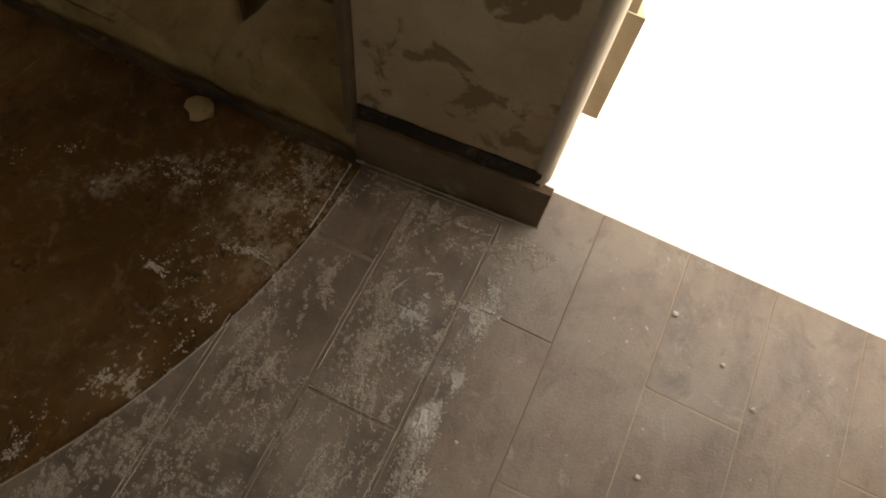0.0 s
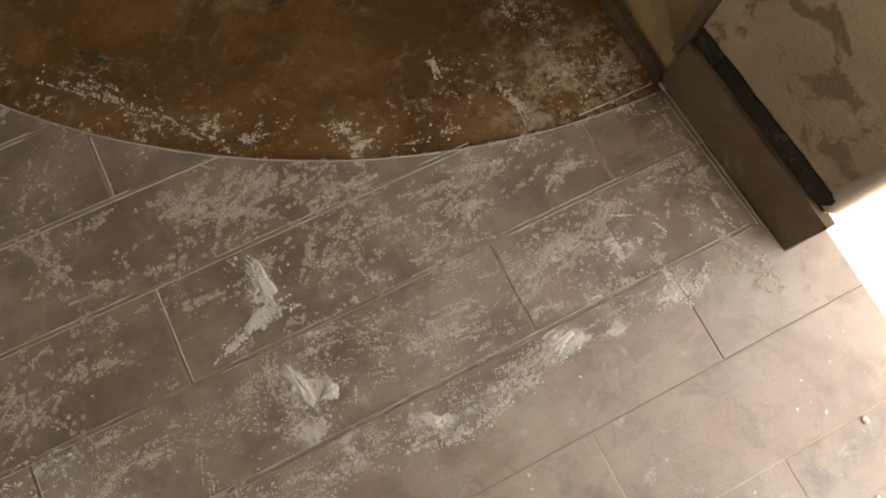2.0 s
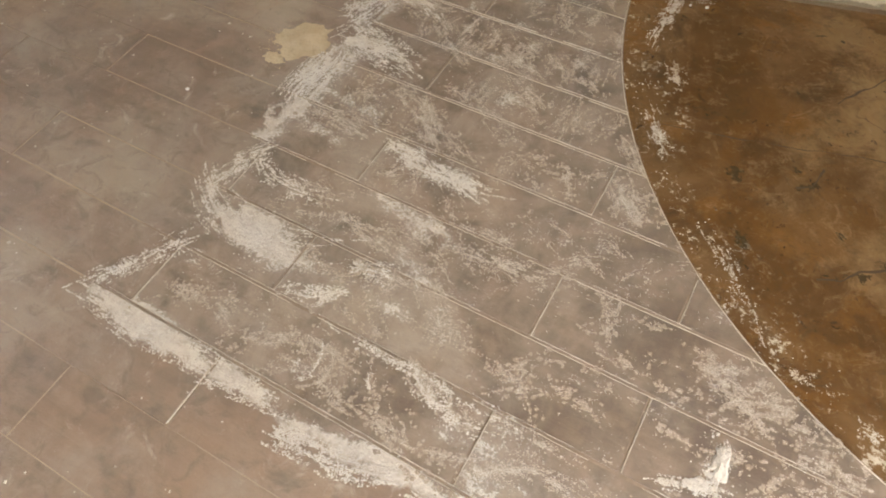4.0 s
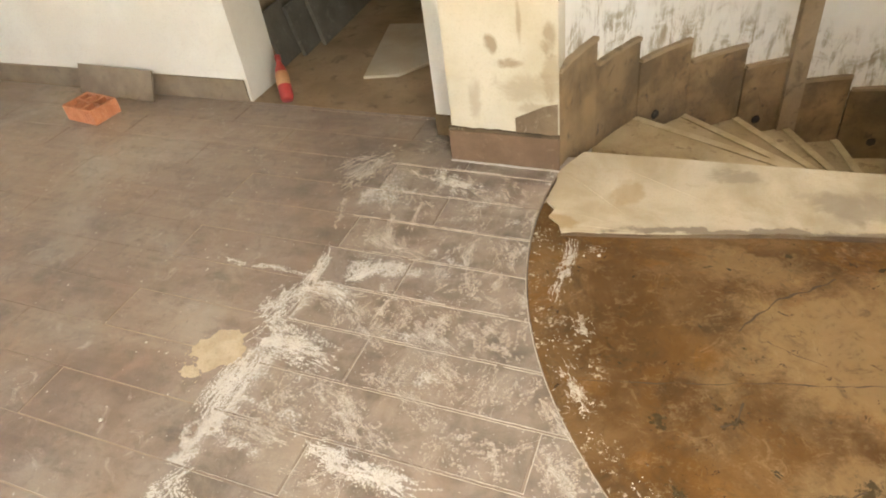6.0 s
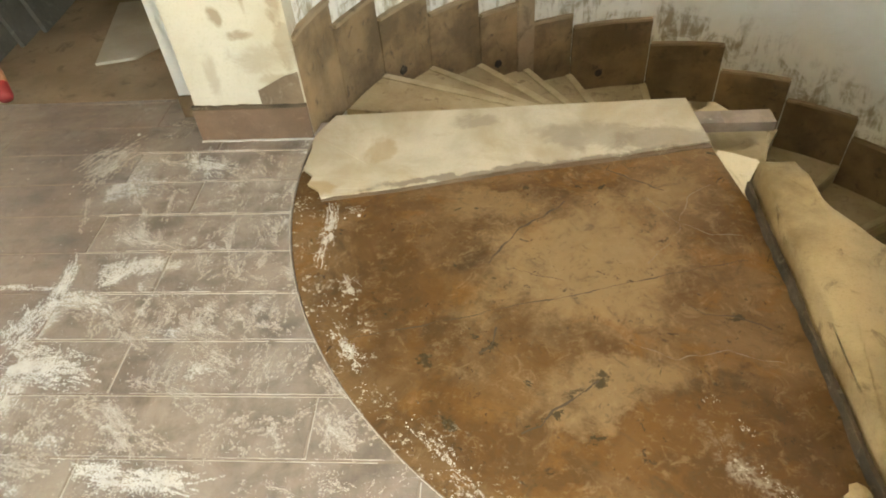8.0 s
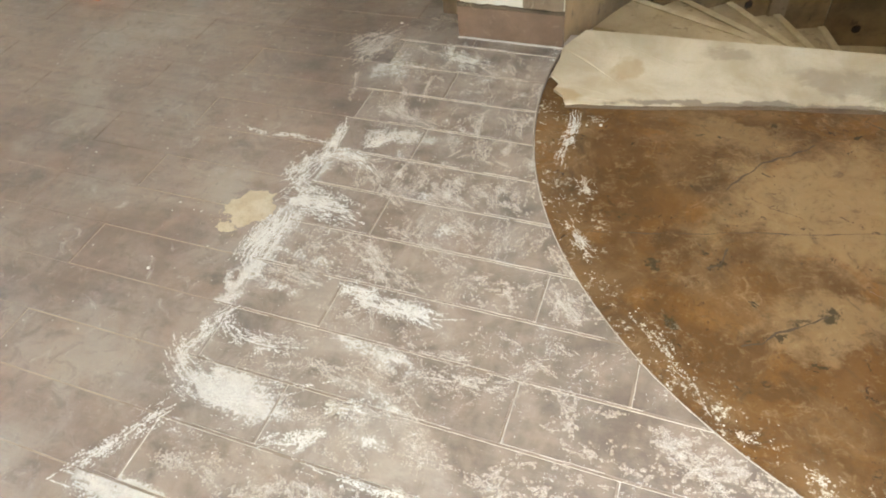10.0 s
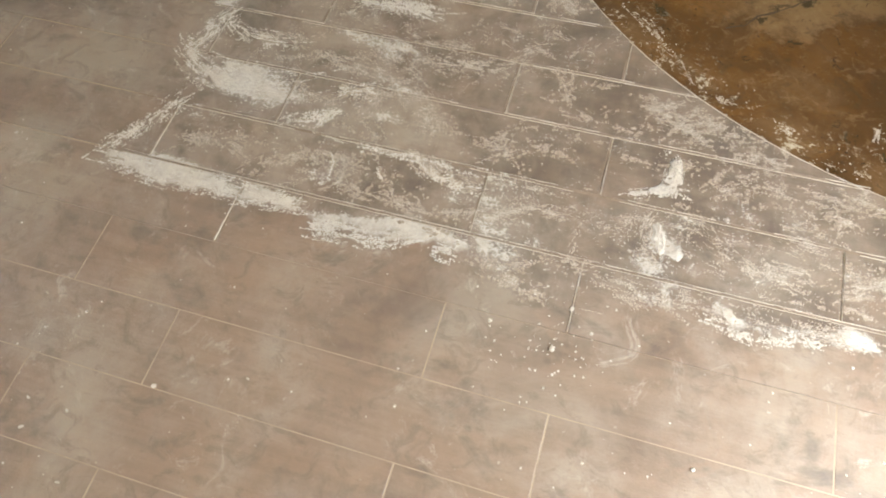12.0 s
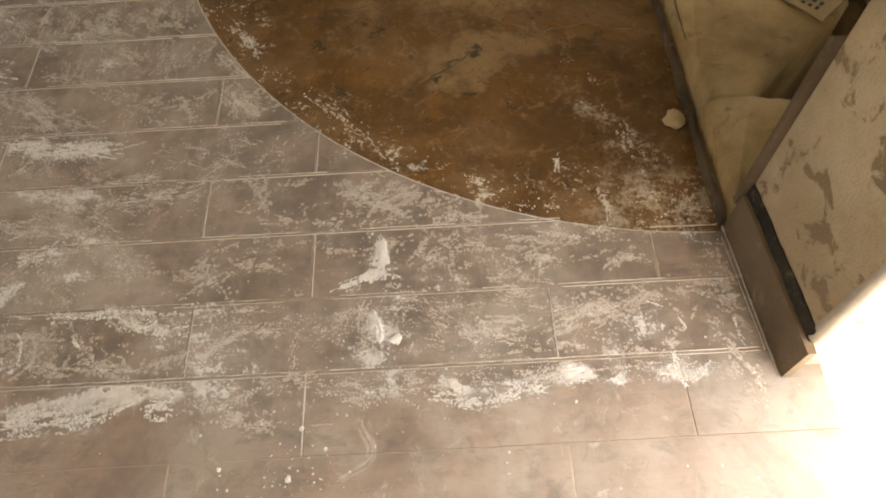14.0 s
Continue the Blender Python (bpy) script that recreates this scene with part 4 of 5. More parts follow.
for stroke in (
        (-0.15, 0.11, 0.09, 0.08, 0.030, 0.6, 0), (-0.60, 0.28, -0.38, 0.23, 0.053, 0.9, 0),
        (-0.22, 0.36, -0.02, 0.34, 0.037, 1, 0), (0.18, 0.23, 0.28, 0.30, 0.035, 0.8, -0.15),
        (0.46, 0.28, 0.79, 0.25, 0.048, 1, 0.13), (0.32, 0.36, 0.45, 0.35, 0.023, 0.9, 0),
        (-0.61, 0.54, -0.31, 0.52, 0.055, 1.3, -0.04), (-0.60, 0.70, -0.52, 0.60, 0.042, 1.1, 0),
        (-0.01, 0.75, 0.07, 0.61, 0.042, 1, 0), (-0.17, 0.51, -0.06, 0.45, 0.029, 0.8, 0),
        (0.00, 0.47, 0.09, 0.42, 0.025, 0.9, 0), (0.70, 0.03, 0.90, 0.01, 0.017, 0.7, 0),
        (0.81, 0.09, 0.92, 0.07, 0.023, 0.6, 0),):
    sweep(on_planks, *stroke)
for stroke in (
        (1.06, 0.05, 1.18, 0.06, 0.026, 1, 0.2), (0.93, 0.15, 1.08, 0.17, 0.019, 1.2, 0.25),
        (0.32, -0.24, 0.61, -0.28, 0.064, 0.55, 0), (0.62, -0.28, 0.87, -0.26, 0.028, 1.6, -0.05),
        (0.90, -0.23, 0.96, -0.23, 0.041, 2.2, 0), (0.01, -0.23, 0.28, -0.33, 0.047, 0.7, -0.1),
        (0.14, -0.22, 0.30, -0.22, 0.025, 0.9, 0), (1.14, -0.05, 1.23, -0.11, 0.010, 1, 0.15),):
    sweep(on_planks, *stroke)
# the swept heaps and tiles at the far side
for stroke in (
        (-1.00, -0.24, -0.61, -0.24, 0.057, 1.8, 0), (-0.61, -0.26, -0.45, -0.23, 0.053, 1.7, 0),
        (-0.40, -0.28, -0.15, -0.24, 0.065, 2, -0.06), (-0.07, -0.26, -0.01, -0.26, 0.047, 1.6, 0),
        (-0.99, 0.18, -0.61, 0.15, 0.091, 1.6, -0.12), (-0.93, 0.35, -0.68, 0.30, 0.059, 1.3, -0.12),
        (-0.99, 0.20, -0.93, 0.38, 0.058, 1.5, 0), (-0.48, 0.16, -0.38, 0.17, 0.059, 1.3, 0),
        (-0.60, 0.03, -0.46, 0.08, 0.028, 1.3, 0), (-0.63, 0.55, -0.31, 0.51, 0.051, 1.6, 0.05),
        (-0.70, 0.77, -0.52, 0.63, 0.051, 1.1, 0.1), (-0.99, 0.58, -0.99, 0.77, 0.082, 1.7, 0),
        (-0.99, 0.88, -0.78, 0.88, 0.094, 1.5, 0),):
    sweep(on_planks, *stroke)
for stroke in (
        (-1.05, 1.00, -0.98, 1.28, 0.054, 1.3, -0.1), (-0.96, 1.13, -0.78, 1.16, 0.076, 1.2, 0),
        (-0.23, 0.35, -0.02, 0.38, 0.046, 1, 0), (-0.42, -0.01, -0.00, -0.01, 0.024, 1.3, 0),
        (-0.19, -0.01, 0.01, -0.06, 0.044, 1.1, -0.08), (-0.43, -0.17, -0.41, -0.09, 0.017, 1.4, -0.15),
        (-0.86, -0.11, -0.62, -0.13, 0.043, 0.7, 0.1), (0.02, -0.18, 0.22, -0.08, 0.034, 0.8, 0.15),
        (0.01, -0.13, 0.19, -0.09, 0.026, 0.8, 0), (0.05, -0.27, 0.30, -0.21, 0.032, 0.7, 0),
        (-1.06, -0.20, -0.93, -0.00, 0.060, 1.5, 0), (-0.47, -0.08, -0.20, -0.16, 0.093, 0.5, -0.1),
        (-0.27, -0.08, -0.04, -0.21, 0.074, 0.5, -0.15),):
    sweep(on_planks, *stroke)
# the courses towards the pillar
for stroke in (
        (-0.98, 1.16, -0.77, 1.11, 0.057, 1.5, 0.1), (-0.89, 1.46, -0.64, 1.40, 0.041, 1.2, 0),
        (-0.84, 1.20, -0.75, 1.30, 0.039, 1.3, 0), (-1.14, 1.74, -1.05, 1.98, 0.081, 1.2, 0),
        (-1.09, 1.66, -1.02, 1.49, 0.039, 0.9, 0), (-1.01, 0.96, -1.00, 1.36, 0.043, 1.5, -0.1),
        (-0.92, 1.71, -0.82, 1.55, 0.033, 0.9, 0), (-0.75, 1.72, -0.73, 1.52, 0.036, 0.9, 0),
        (-0.74, 1.89, -0.57, 1.85, 0.082, 1.3, 0), (-0.96, 1.94, -0.76, 1.89, 0.054, 1, 0),
        (-0.47, 1.55, -0.42, 1.24, 0.040, 0.8, 0), (-0.46, 1.67, -0.47, 1.49, 0.036, 0.8, 0),
        (-0.66, 1.14, -0.65, 0.99, 0.040, 1, 0),):
    sweep(on_planks, *stroke)
for stroke in (
        (-0.45, 1.12, -0.37, 1.07, 0.059, 0.9, 0), (-0.28, 1.15, -0.26, 1.01, 0.027, 0.6, 0),
        (-0.18, 1.19, -0.17, 1.04, 0.027, 0.6, 0), (-0.57, 0.83, -0.37, 0.78, 0.046, 0.8, 0),
        (-0.43, 0.98, -0.31, 0.89, 0.052, 0.8, 0), (-0.15, 0.73, -0.08, 0.61, 0.033, 0.9, 0),
        (-1.30, 1.21, -0.98, 1.22, 0.018, 1.5, 0), (-0.93, 2.19, -0.76, 2.17, 0.071, 0.6, 0),
        (-0.83, 1.78, -0.68, 1.65, 0.080, 0.5, 0), (-0.41, 1.55, -0.30, 1.40, 0.054, 0.5, 0),
        (-0.23, 0.64, -0.10, 0.57, 0.045, 0.6, 0),):
    sweep(on_planks, *stroke)
# more strokes by the entrance and round the edge of the fresh planks
for stroke in (
        (0.62, 0.23, 0.76, 0.23, 0.042, 1.2, 0), (1.26, 0.16, 1.34, 0.11, 0.018, 1.4, -0.2),
        (1.34, 0.10, 1.37, 0.02, 0.020, 1.2, 0), (1.34, -0.10, 1.36, -0.19, 0.024, 1.3, 0),
        (1.14, -0.06, 1.21, -0.15, 0.011, 1.3, 0.15), (0.92, -0.08, 1.06, -0.08, 0.042, 1, 0),
        (1.01, -0.08, 1.13, -0.04, 0.036, 0.8, -0.1), (0.74, 0.00, 0.87, -0.02, 0.035, 0.7, 0),
        (0.71, -0.08, 0.83, -0.10, 0.034, 0.9, 0), (0.71, -0.14, 0.86, -0.17, 0.039, 0.8, 0),
        (1.25, -0.23, 1.19, -0.27, 0.017, 1.5, 0), (1.18, -0.20, 1.19, -0.28, 0.016, 1.4, 0),):
    sweep(on_planks, *stroke)
for stroke in (
        (1.33, -0.21, 1.40, -0.33, 0.071, 1.1, 0), (1.39, -0.26, 1.51, -0.37, 0.059, 0.9, 0),
        (0.77, -0.26, 0.86, -0.27, 0.025, 1.6, 0), (0.96, 0.14, 1.07, 0.16, 0.013, 1.3, -0.15),
        (0.91, 0.16, 1.01, 0.13, 0.016, 1.2, 0), (0.35, 0.32, 0.45, 0.30, 0.041, 1, 0),
        (0.47, 0.27, 0.59, 0.21, 0.034, 0.8, 0), (0.79, -0.15, 1.13, -0.20, 0.026, 0.8, 0),
        (1.24, -0.02, 1.37, -0.01, 0.045, 0.7, 0), (0.79, 0.04, 0.95, 0.09, 0.063, 0.55, 0),
        (-0.97, 0.78, -0.98, 0.59, 0.105, 1.8, 0), (-0.99, 0.93, -0.74, 0.85, 0.109, 1.4, 0),):
    sweep(on_planks, *stroke)
for stroke in (
        (-1.04, 0.98, -1.03, 1.14, 0.074, 1.4, 0), (-0.94, 1.14, -0.75, 1.08, 0.084, 1.2, 0),
        (-1.18, 1.86, -1.04, 2.02, 0.179, 1.2, 0), (-0.90, 0.58, -0.71, 0.55, 0.076, 1.1, 0),
        (-0.61, 0.55, -0.32, 0.52, 0.055, 1.3, 0), (-0.78, 1.95, -0.66, 1.82, 0.045, 1.3, 0),
        (-0.63, 1.88, -0.48, 1.78, 0.063, 0.9, 0), (-0.54, 0.67, -0.70, 0.76, 0.045, 1.1, 0.1),
        (-0.03, 0.88, 0.05, 0.80, 0.049, 1.2, 0), (0.00, 0.73, 0.11, 0.62, 0.055, 1.2, 0),
        (-0.76, 1.09, -0.60, 0.95, 0.068, 0.9, 0), (-0.56, 1.10, -0.34, 1.00, 0.120, 0.8, 0),):
    sweep(on_planks, *stroke)
for stroke in (
        (-0.25, 1.07, -0.15, 0.98, 0.061, 0.7, 0), (-0.91, 1.54, -0.81, 1.42, 0.048, 1.1, 0),
        (-0.84, 1.48, -0.65, 1.38, 0.047, 1.2, 0), (-0.84, 1.21, -0.77, 1.30, 0.062, 1.3, 0),
        (-0.42, 0.96, -0.30, 0.86, 0.068, 0.8, 0), (-0.99, 1.90, -0.87, 1.71, 0.066, 0.9, 0),
        (-0.98, 0.72, -0.71, 0.68, 0.068, 0.6, 0), (0.33, -0.235, 0.75, -0.240, 0.060, 0.7, 0),
        (0.70, -0.230, 1.18, -0.235, 0.060, 0.7, 0),):
    sweep(on_planks, *stroke)
# flakes along the landing's rim and in its corner
for stroke in (
        (-0.12, 1.60, -0.11, 1.33, 0.047, 2, 0), (-0.02, 1.25, 0.03, 1.18, 0.052, 1.2, 0),
        (-0.01, 1.02, 0.10, 0.88, 0.038, 1.8, 0), (-0.05, 1.14, 0.01, 1.05, 0.026, 0.8, 0),
        (0.28, 0.68, 0.41, 0.55, 0.042, 1.5, 0), (0.40, 0.56, 0.48, 0.45, 0.022, 0.9, 0),
        (-0.08, 1.59, 0.02, 1.59, 0.047, 0.7, 0), (0.70, 0.36, 0.76, 0.33, 0.021, 1.8, 0),
        (0.97, 0.41, 0.97, 0.36, 0.022, 1.8, 0), (1.09, 0.29, 1.08, 0.17, 0.028, 1.4, -0.1),
        (1.19, 0.26, 1.36, 0.20, 0.100, 0.9, 0), (1.16, 0.57, 1.23, 0.31, 0.067, 0.5, 0),
        (0.55, 0.41, 0.61, 0.39, 0.018, 1.2, 0),):
    sweep(on_screed, *stroke[:5], stroke[5] * 0.8)
for stroke in (
        (1.00, 0.37, 1.14, 0.23, 0.108, 0.35, 0), (0.86, 0.27, 0.96, 0.24, 0.021, 1, 0),
        (1.05, 0.77, 1.16, 0.66, 0.073, 0.3, 0),):
    sweep(on_screed, *stroke[:5], stroke[5] * 0.8)
# faint wipe marks on every fresh plank, along it near the entrance and across it further in
for j in range(-1, 10):
    for k in range(-1, 2):
        for _ in range(15 if j < 4 else 24):
            x = (0.305 if j % 2 == 0 else 0.0) + k * 0.92 + dust_rng.uniform(0.06, 0.86)
            y = (j + dust_rng.uniform(0.15, 0.85)) * W
            if x < -0.97 or x > 1.36 or x > arc_x(y) + 0.02:
                continue
            along = radians(dust_rng.gauss(4, 24) if j < 4 else dust_rng.gauss(96, 18))
            reach = dust_rng.uniform(0.05, 0.15) if j < 4 else dust_rng.uniform(0.035, 0.075)
            cx, cy = reach * math.cos(along), reach * math.sin(along)
            lo, hi = (j + 0.06) * W, (j + 0.94) * W
            sweep(in_film, x - cx, min(hi, max(lo, y - cy)), x + cx, min(hi, max(lo, y + cy)), dust_rng.uniform(0.02, 0.07), dust_rng.uniform(0.25, 0.75) + (0.0 if j < 4 else 0.2), dust_rng.gauss(0, 0.12))
settle(on_planks, "plaster_dust", DUST, "white plaster dust wiped across the fresh planks")
settle(in_film, "dust_film", FILM, "thin pale dust film with wipe marks on the planks")
settle(haze, "dust_haze", VEIL, "thin grey-brown smears of wet dust on the planks")
settle(on_screed, "plaster_flakes", FILM, "flaked white plaster on the brown screed")

crust(-1.130, 0.750, 0.13, 0.12, 0, 60, 23, "crumbs of dried yellowish plaster on the planks", 0.0, DUST_Y)


def chip(x, y, size, seed, material, label, z=0.0):
    bm = bmesh.new()
    bmesh.ops.create_icosphere(bm, subdivisions=2, radius=size)
    for v in bm.verts:
        v.co *= 1 + 0.5 * noise.noise(v.co * (1.2 / size) + Vector((seed, 0, 0)))
        v.co.z *= 0.55
    low = min(v.co.z for v in bm.verts)
    ob = thing("plaster_lump", bm, material, label, "lump", "loose lumps")
    ob.matrix_world = pose(x, y, z - low - size * 0.04, 0, 0, seed * 40)
    return ob


chip(1.334, 0.515, 0.030, 1.3, CARD, "pale flat lump of plaster on the brown screed", -0.009)
for i, (x, y, s) in enumerate(((0.276, -0.441, 0.011), (0.12, -0.411, 0.008), (0.356, -0.378, 0.008), (0.300, -0.330, 0.010), (0.29, -0.50, 0.006),
                               (-0.008, 1.557, 0.010), (-0.060, 1.545, 0.007), (0.93, -0.30, 0.006), (-0.589, -0.781, 0.010), (1.36, -0.60, 0.010), (1.30, -0.72, 0.008),
                               (1.02, -0.63, 0.009), (1.24, -0.80, 0.008), (0.62, -0.62, 0.008), (-1.35, 1.20, 0.012), (-1.30, 0.45, 0.010), (-1.05, 2.10, 0.012))):
    chip(x, y, s * 0.62, i * 1.7, DUST, "small white plaster crumb on the floor", -0.009 if i in (5, 6) else 0.0)

# crumbs and grit, past counting
bm = bmesh.new()
rng = random.Random(4)
for i in range(-2500, 2600):
    if i < 1500:
        x, y = rng.uniform(-1.0, 1.38), rng.uniform(-0.26, 1.95)
        if x > arc_x(y) - 0.01 and y > 0.13:
            continue
        if noise.noise(Vector((x * 4, y * 6, 3))) * 0.6 + noise.noise(Vector((x * 11, y * 17, 8))) * 0.6 < rng.uniform(-0.05, 0.5):
            continue
        s = rng.uniform(0.0008, 0.0026)
    elif i < 2050:
        x, y = rng.uniform(-3.0, 1.38), rng.uniform(-2.0, 2.0)
        if x > -0.3 and y > 0.1:
            continue
        s = rng.uniform(0.0014, 0.0042)
    elif i < 2400:
        a = radians(rng.uniform(178, 268))
        r = CR - abs(rng.gauss(0, 0.05)) - 0.01
        if noise.noise(Vector((a * 9, 0, 7))) < 0.05:
            continue
        x, y = CX + r * math.cos(a), CY + r * math.sin(a)
        s = rng.uniform(0.0010, 0.0034)
    else:
        if i > 2480:
            continue
        x, y = rng.gauss(0.28, 0.07), rng.gauss(-0.44, 0.06)
        s = rng.uniform(0.0010, 0.0036)
    z = -0.009 if (x - CX) ** 2 + (y - CY) ** 2 < CR * CR and y > 0.12 else 0.0
    t = rng.uniform(0, 6.28)
    ring = [bm.verts.new((x + s * rng.uniform(0.6, 1.4) * math.cos(t + k * 1.571), y + s * rng.uniform(0.6, 1.4) * math.sin(t + k * 1.571), z)) for k in range(4)]
    tip = bm.verts.new((x + s * 0.2, y, z + s * rng.uniform(0.5, 1.0)))
    for k in range(4):
        bm.faces.new((ring[k], ring[(k + 1) % 4], tip))
thing("plaster_grit", bm, DUST, "scattered white plaster grit on floor and landing", "grit", kind="stuff")

# cracks of the landing
CRACKS = [
    [(0.03, 0.992), (0.25, 1.045), (0.39, 1.078), (0.50, 1.112), (0.73, 1.164), (0.90, 1.215), (1.08, 1.262), (1.325, 1.32)],
    [(0.46, 1.312), (0.50, 1.375), (0.575, 1.484), (0.66, 1.545), (0.75, 1.628)],
    [(0.54, 1.287), (0.62, 1.25), (0.71, 1.221)],
    [(0.55, 0.677), (0.60, 0.70), (0.64, 0.75), (0.70, 0.79), (0.782, 0.856)],
    [(0.431, 0.942), (0.47, 0.968), (0.49, 1.05)],
    [(1.069, 1.123), (1.108, 1.081), (1.20, 1.075), (1.30, 1.02)],
    [(0.90, 1.80), (1.02, 1.71), (1.10, 1.66)],
]
for i, line in enumerate(CRACKS):
    bm = bmesh.new()
    fine = []
    for (xa, ya), (xb, yb) in zip(line, line[1:]):
        for k in range(8):
            u = k / 8
            p = Vector((xa + (xb - xa) * u, ya + (yb - ya) * u, 0))
            fine.append(p + Vector(noise.noise_vector(p * 22)) * 0.009)
    prev = None
    for k, p in enumerate(fine):
        wdt = (0.0012 if i in (0, 2) else 0.0026) * (0.45 + abs(noise.noise(p * 15)) * 3.0)
        d = (fine[min(k + 1, len(fine) - 1)] - fine[max(k - 1, 0)]).normalized()
        nrm = Vector((-d.y, d.x, 0)) * wdt
        pair = [bm.verts.new((p.x + nrm.x, p.y + nrm.y, -0.0076)), bm.verts.new((p.x - nrm.x, p.y - nrm.y, -0.0076))]
        if prev:
            bm.faces.new((prev[0], prev[1], pair[1], pair[0]))
        prev = pair
    part("crack", bm, CRACK, landing)

PALE = [[(1.02, 1.62), (1.10, 1.50), (1.20, 1.44), (1.32, 1.42)], [(1.12, 1.50), (1.16, 1.62), (1.26, 1.70)], [(0.98, 1.30), (1.08, 1.42), (1.12, 1.50)],
        [(0.88, 0.98), (1.00, 0.92), (1.14, 0.95), (1.30, 0.90)]]
for i, line in enumerate(PALE):
    bm = bmesh.new()
    prev = None
    for (xa, ya), (xb, yb) in zip(line, line[1:]):
        for k in range(9):
            p = Vector((xa + (xb - xa) * k / 9, ya + (yb - ya) * k / 9, 0))
            p += Vector(noise.noise_vector(p * 16)) * 0.014
            wdt = 0.0006 * (0.3 + abs(noise.noise(p * 15)) * 3.0)
            d = Vector((xb - xa, yb - ya, 0)).normalized()
            pair = [bm.verts.new((p.x - d.y * wdt, p.y + d.x * wdt, -0.0074)), bm.verts.new((p.x + d.y * wdt, p.y - d.x * wdt, -0.0074))]
            if prev:
                bm.faces.new((prev[0], prev[1], pair[1], pair[0]))
            prev = pair
    part("filled_crack", bm, GROUT, landing)

# skirting on the north wall
bm = bmesh.new()
box(bm, -5.03, -2.05, NORTH - 0.012, NORTH - 0.001, 0.001, 0.125, 0.002)
thing("baseboard", bm, CEMENT, "grey cement skirting along the white wall", "baseboard", kind="structure")
bm = bmesh.new()
box(bm, -0.888, -0.755, 2.228, 2.239, 0.001, 0.105, 0.002)
thing("baseboard", bm, STONE, "dark skirting tile on the pier", "baseboard", kind="structure")

# loose tile leaning on the wall
bm = bmesh.new()
box(bm, -0.29, 0.29, -0.005, 0.005, 0, 0.17, 0.001)
lean = thing("leaning_tile", bm, CEMENT, "loose grey floor tile leaning on the wall", "tile")
lean.matrix_world = pose(-2.93, NORTH - 0.085, 0.001, -22, 0, -3)


def hollow_brick():
    """Clay block lying on its side, its cells open at the top."""
    bm = bmesh.new()
    lx, ly, lz, cells, t = 0.24, 0.17, 0.085, (3, 2), 0.011
    cw, ch = (lx - t * (cells[0] + 1)) / cells[0], (ly - t * (cells[1] + 1)) / cells[1]
    for i in range(cells[0] + 1):
        box(bm, i * (cw + t), i * (cw + t) + t, 0, ly, 0, lz, 0.002)
    for j in range(cells[1] + 1):
        for i in range(cells[0]):
            x = i * (cw + t) + t
            box(bm, x - 0.001, x + cw + 0.001, j * (ch + t), j * (ch + t) + t, 0, lz - 0.001, 0.002)
    box(bm, 0.002, lx - 0.002, 0.002, ly - 0.002, 0.004, 0.02)
    for k in range(6):
        y = 0.02 + k * 0.024
        box(bm, -0.003, 0.001, y, y + 0.010, 0.002, lz - 0.003)
        box(bm, lx - 0.001, lx + 0.003, y, y + 0.010, 0.002, lz - 0.003)
    for k in range(8):
        x = 0.02 + k * 0.026
        box(bm, x, x + 0.011, -0.003, 0.001, 0.002, lz - 0.003)
    rough_up(bm, 0.003, 30)
    ob = thing("hollow_brick", bm, CLAY, "orange hollow clay brick lying on the dusty floor", "brick")
    low = 0.001
    ob.matrix_world = pose(-3.03, 2.03, low, 0, 0, -8)
    return ob


hollow_brick()

# red bottle lying against the doorway
bottle = tagged(new("red_bottle"), "red plastic bottle with a tan label, lying by the doorway", "bottle")
prof = ((0.0, 0.0), (0.030, 0.004), (0.036, 0.02), (0.036, 0.10), (0.034, 0.15), (0.030, 0.19), (0.016, 0.225), (0.013, 0.25))


def lathe(profile, seg=20):
    bm = bmesh.new()
    rings = [[bm.verts.new((r * math.cos(2 * math.pi * k / seg), r * math.sin(2 * math.pi * k / seg), z)) for k in range(seg)] for r, z in profile if r > 0]
    for a, b in zip(rings, rings[1:]):
        for k in range(seg):
            j = (k + 1) % seg
            bm.faces.new((a[k], a[j], b[j], b[k]))
    bm.faces.new(list(reversed(rings[0])))
    bm.faces.new(rings[-1])
    return bm


part("bottle_body", lathe(prof), RED, bottle, "", True)
part("bottle_label", lathe(((0.0372, 0.085), (0.0372, 0.15), (0.035, 0.165))), YELLOW, bottle, "worn tan label", True)
part("bottle_cap", lathe(((0.016, 0.248), (0.017, 0.25), (0.017, 0.275), (0.014, 0.278))), RED, bottle, "", True)
bottle.matrix_world = pose(-1.79, 2.37, 0.035, -52, -24, 18)

# broken board on the floor of the back room
bm = bmesh.new()
prism(bm, [(-1.52, 2.72), (-1.33, 2.77), (-1.17, 2.99), (-1.36, 3.48), (-1.69, 3.44)], 0.004, 0.018, 0.002)
thing("broken_board", bm, BOARD, "broken pale gypsum board on the concrete floor", "board")

# dark slabs stacked against the back room's wall
for i in range(3):
    bm = bmesh.new()
    box(bm, -0.012, 0.012, -0.45, 0.45, 0, 0.32 - 0.02 * i, 0.003)
    ob = thing("leaning_slab", bm, SLATE, "dark stone slab leaning on the back room wall", "slab", "leaning slabs")
    ob.matrix_world = pose(-2.12 + 0.05 * i, 3.25 + 0.16 * i, 0.002, 0, -12, 4)

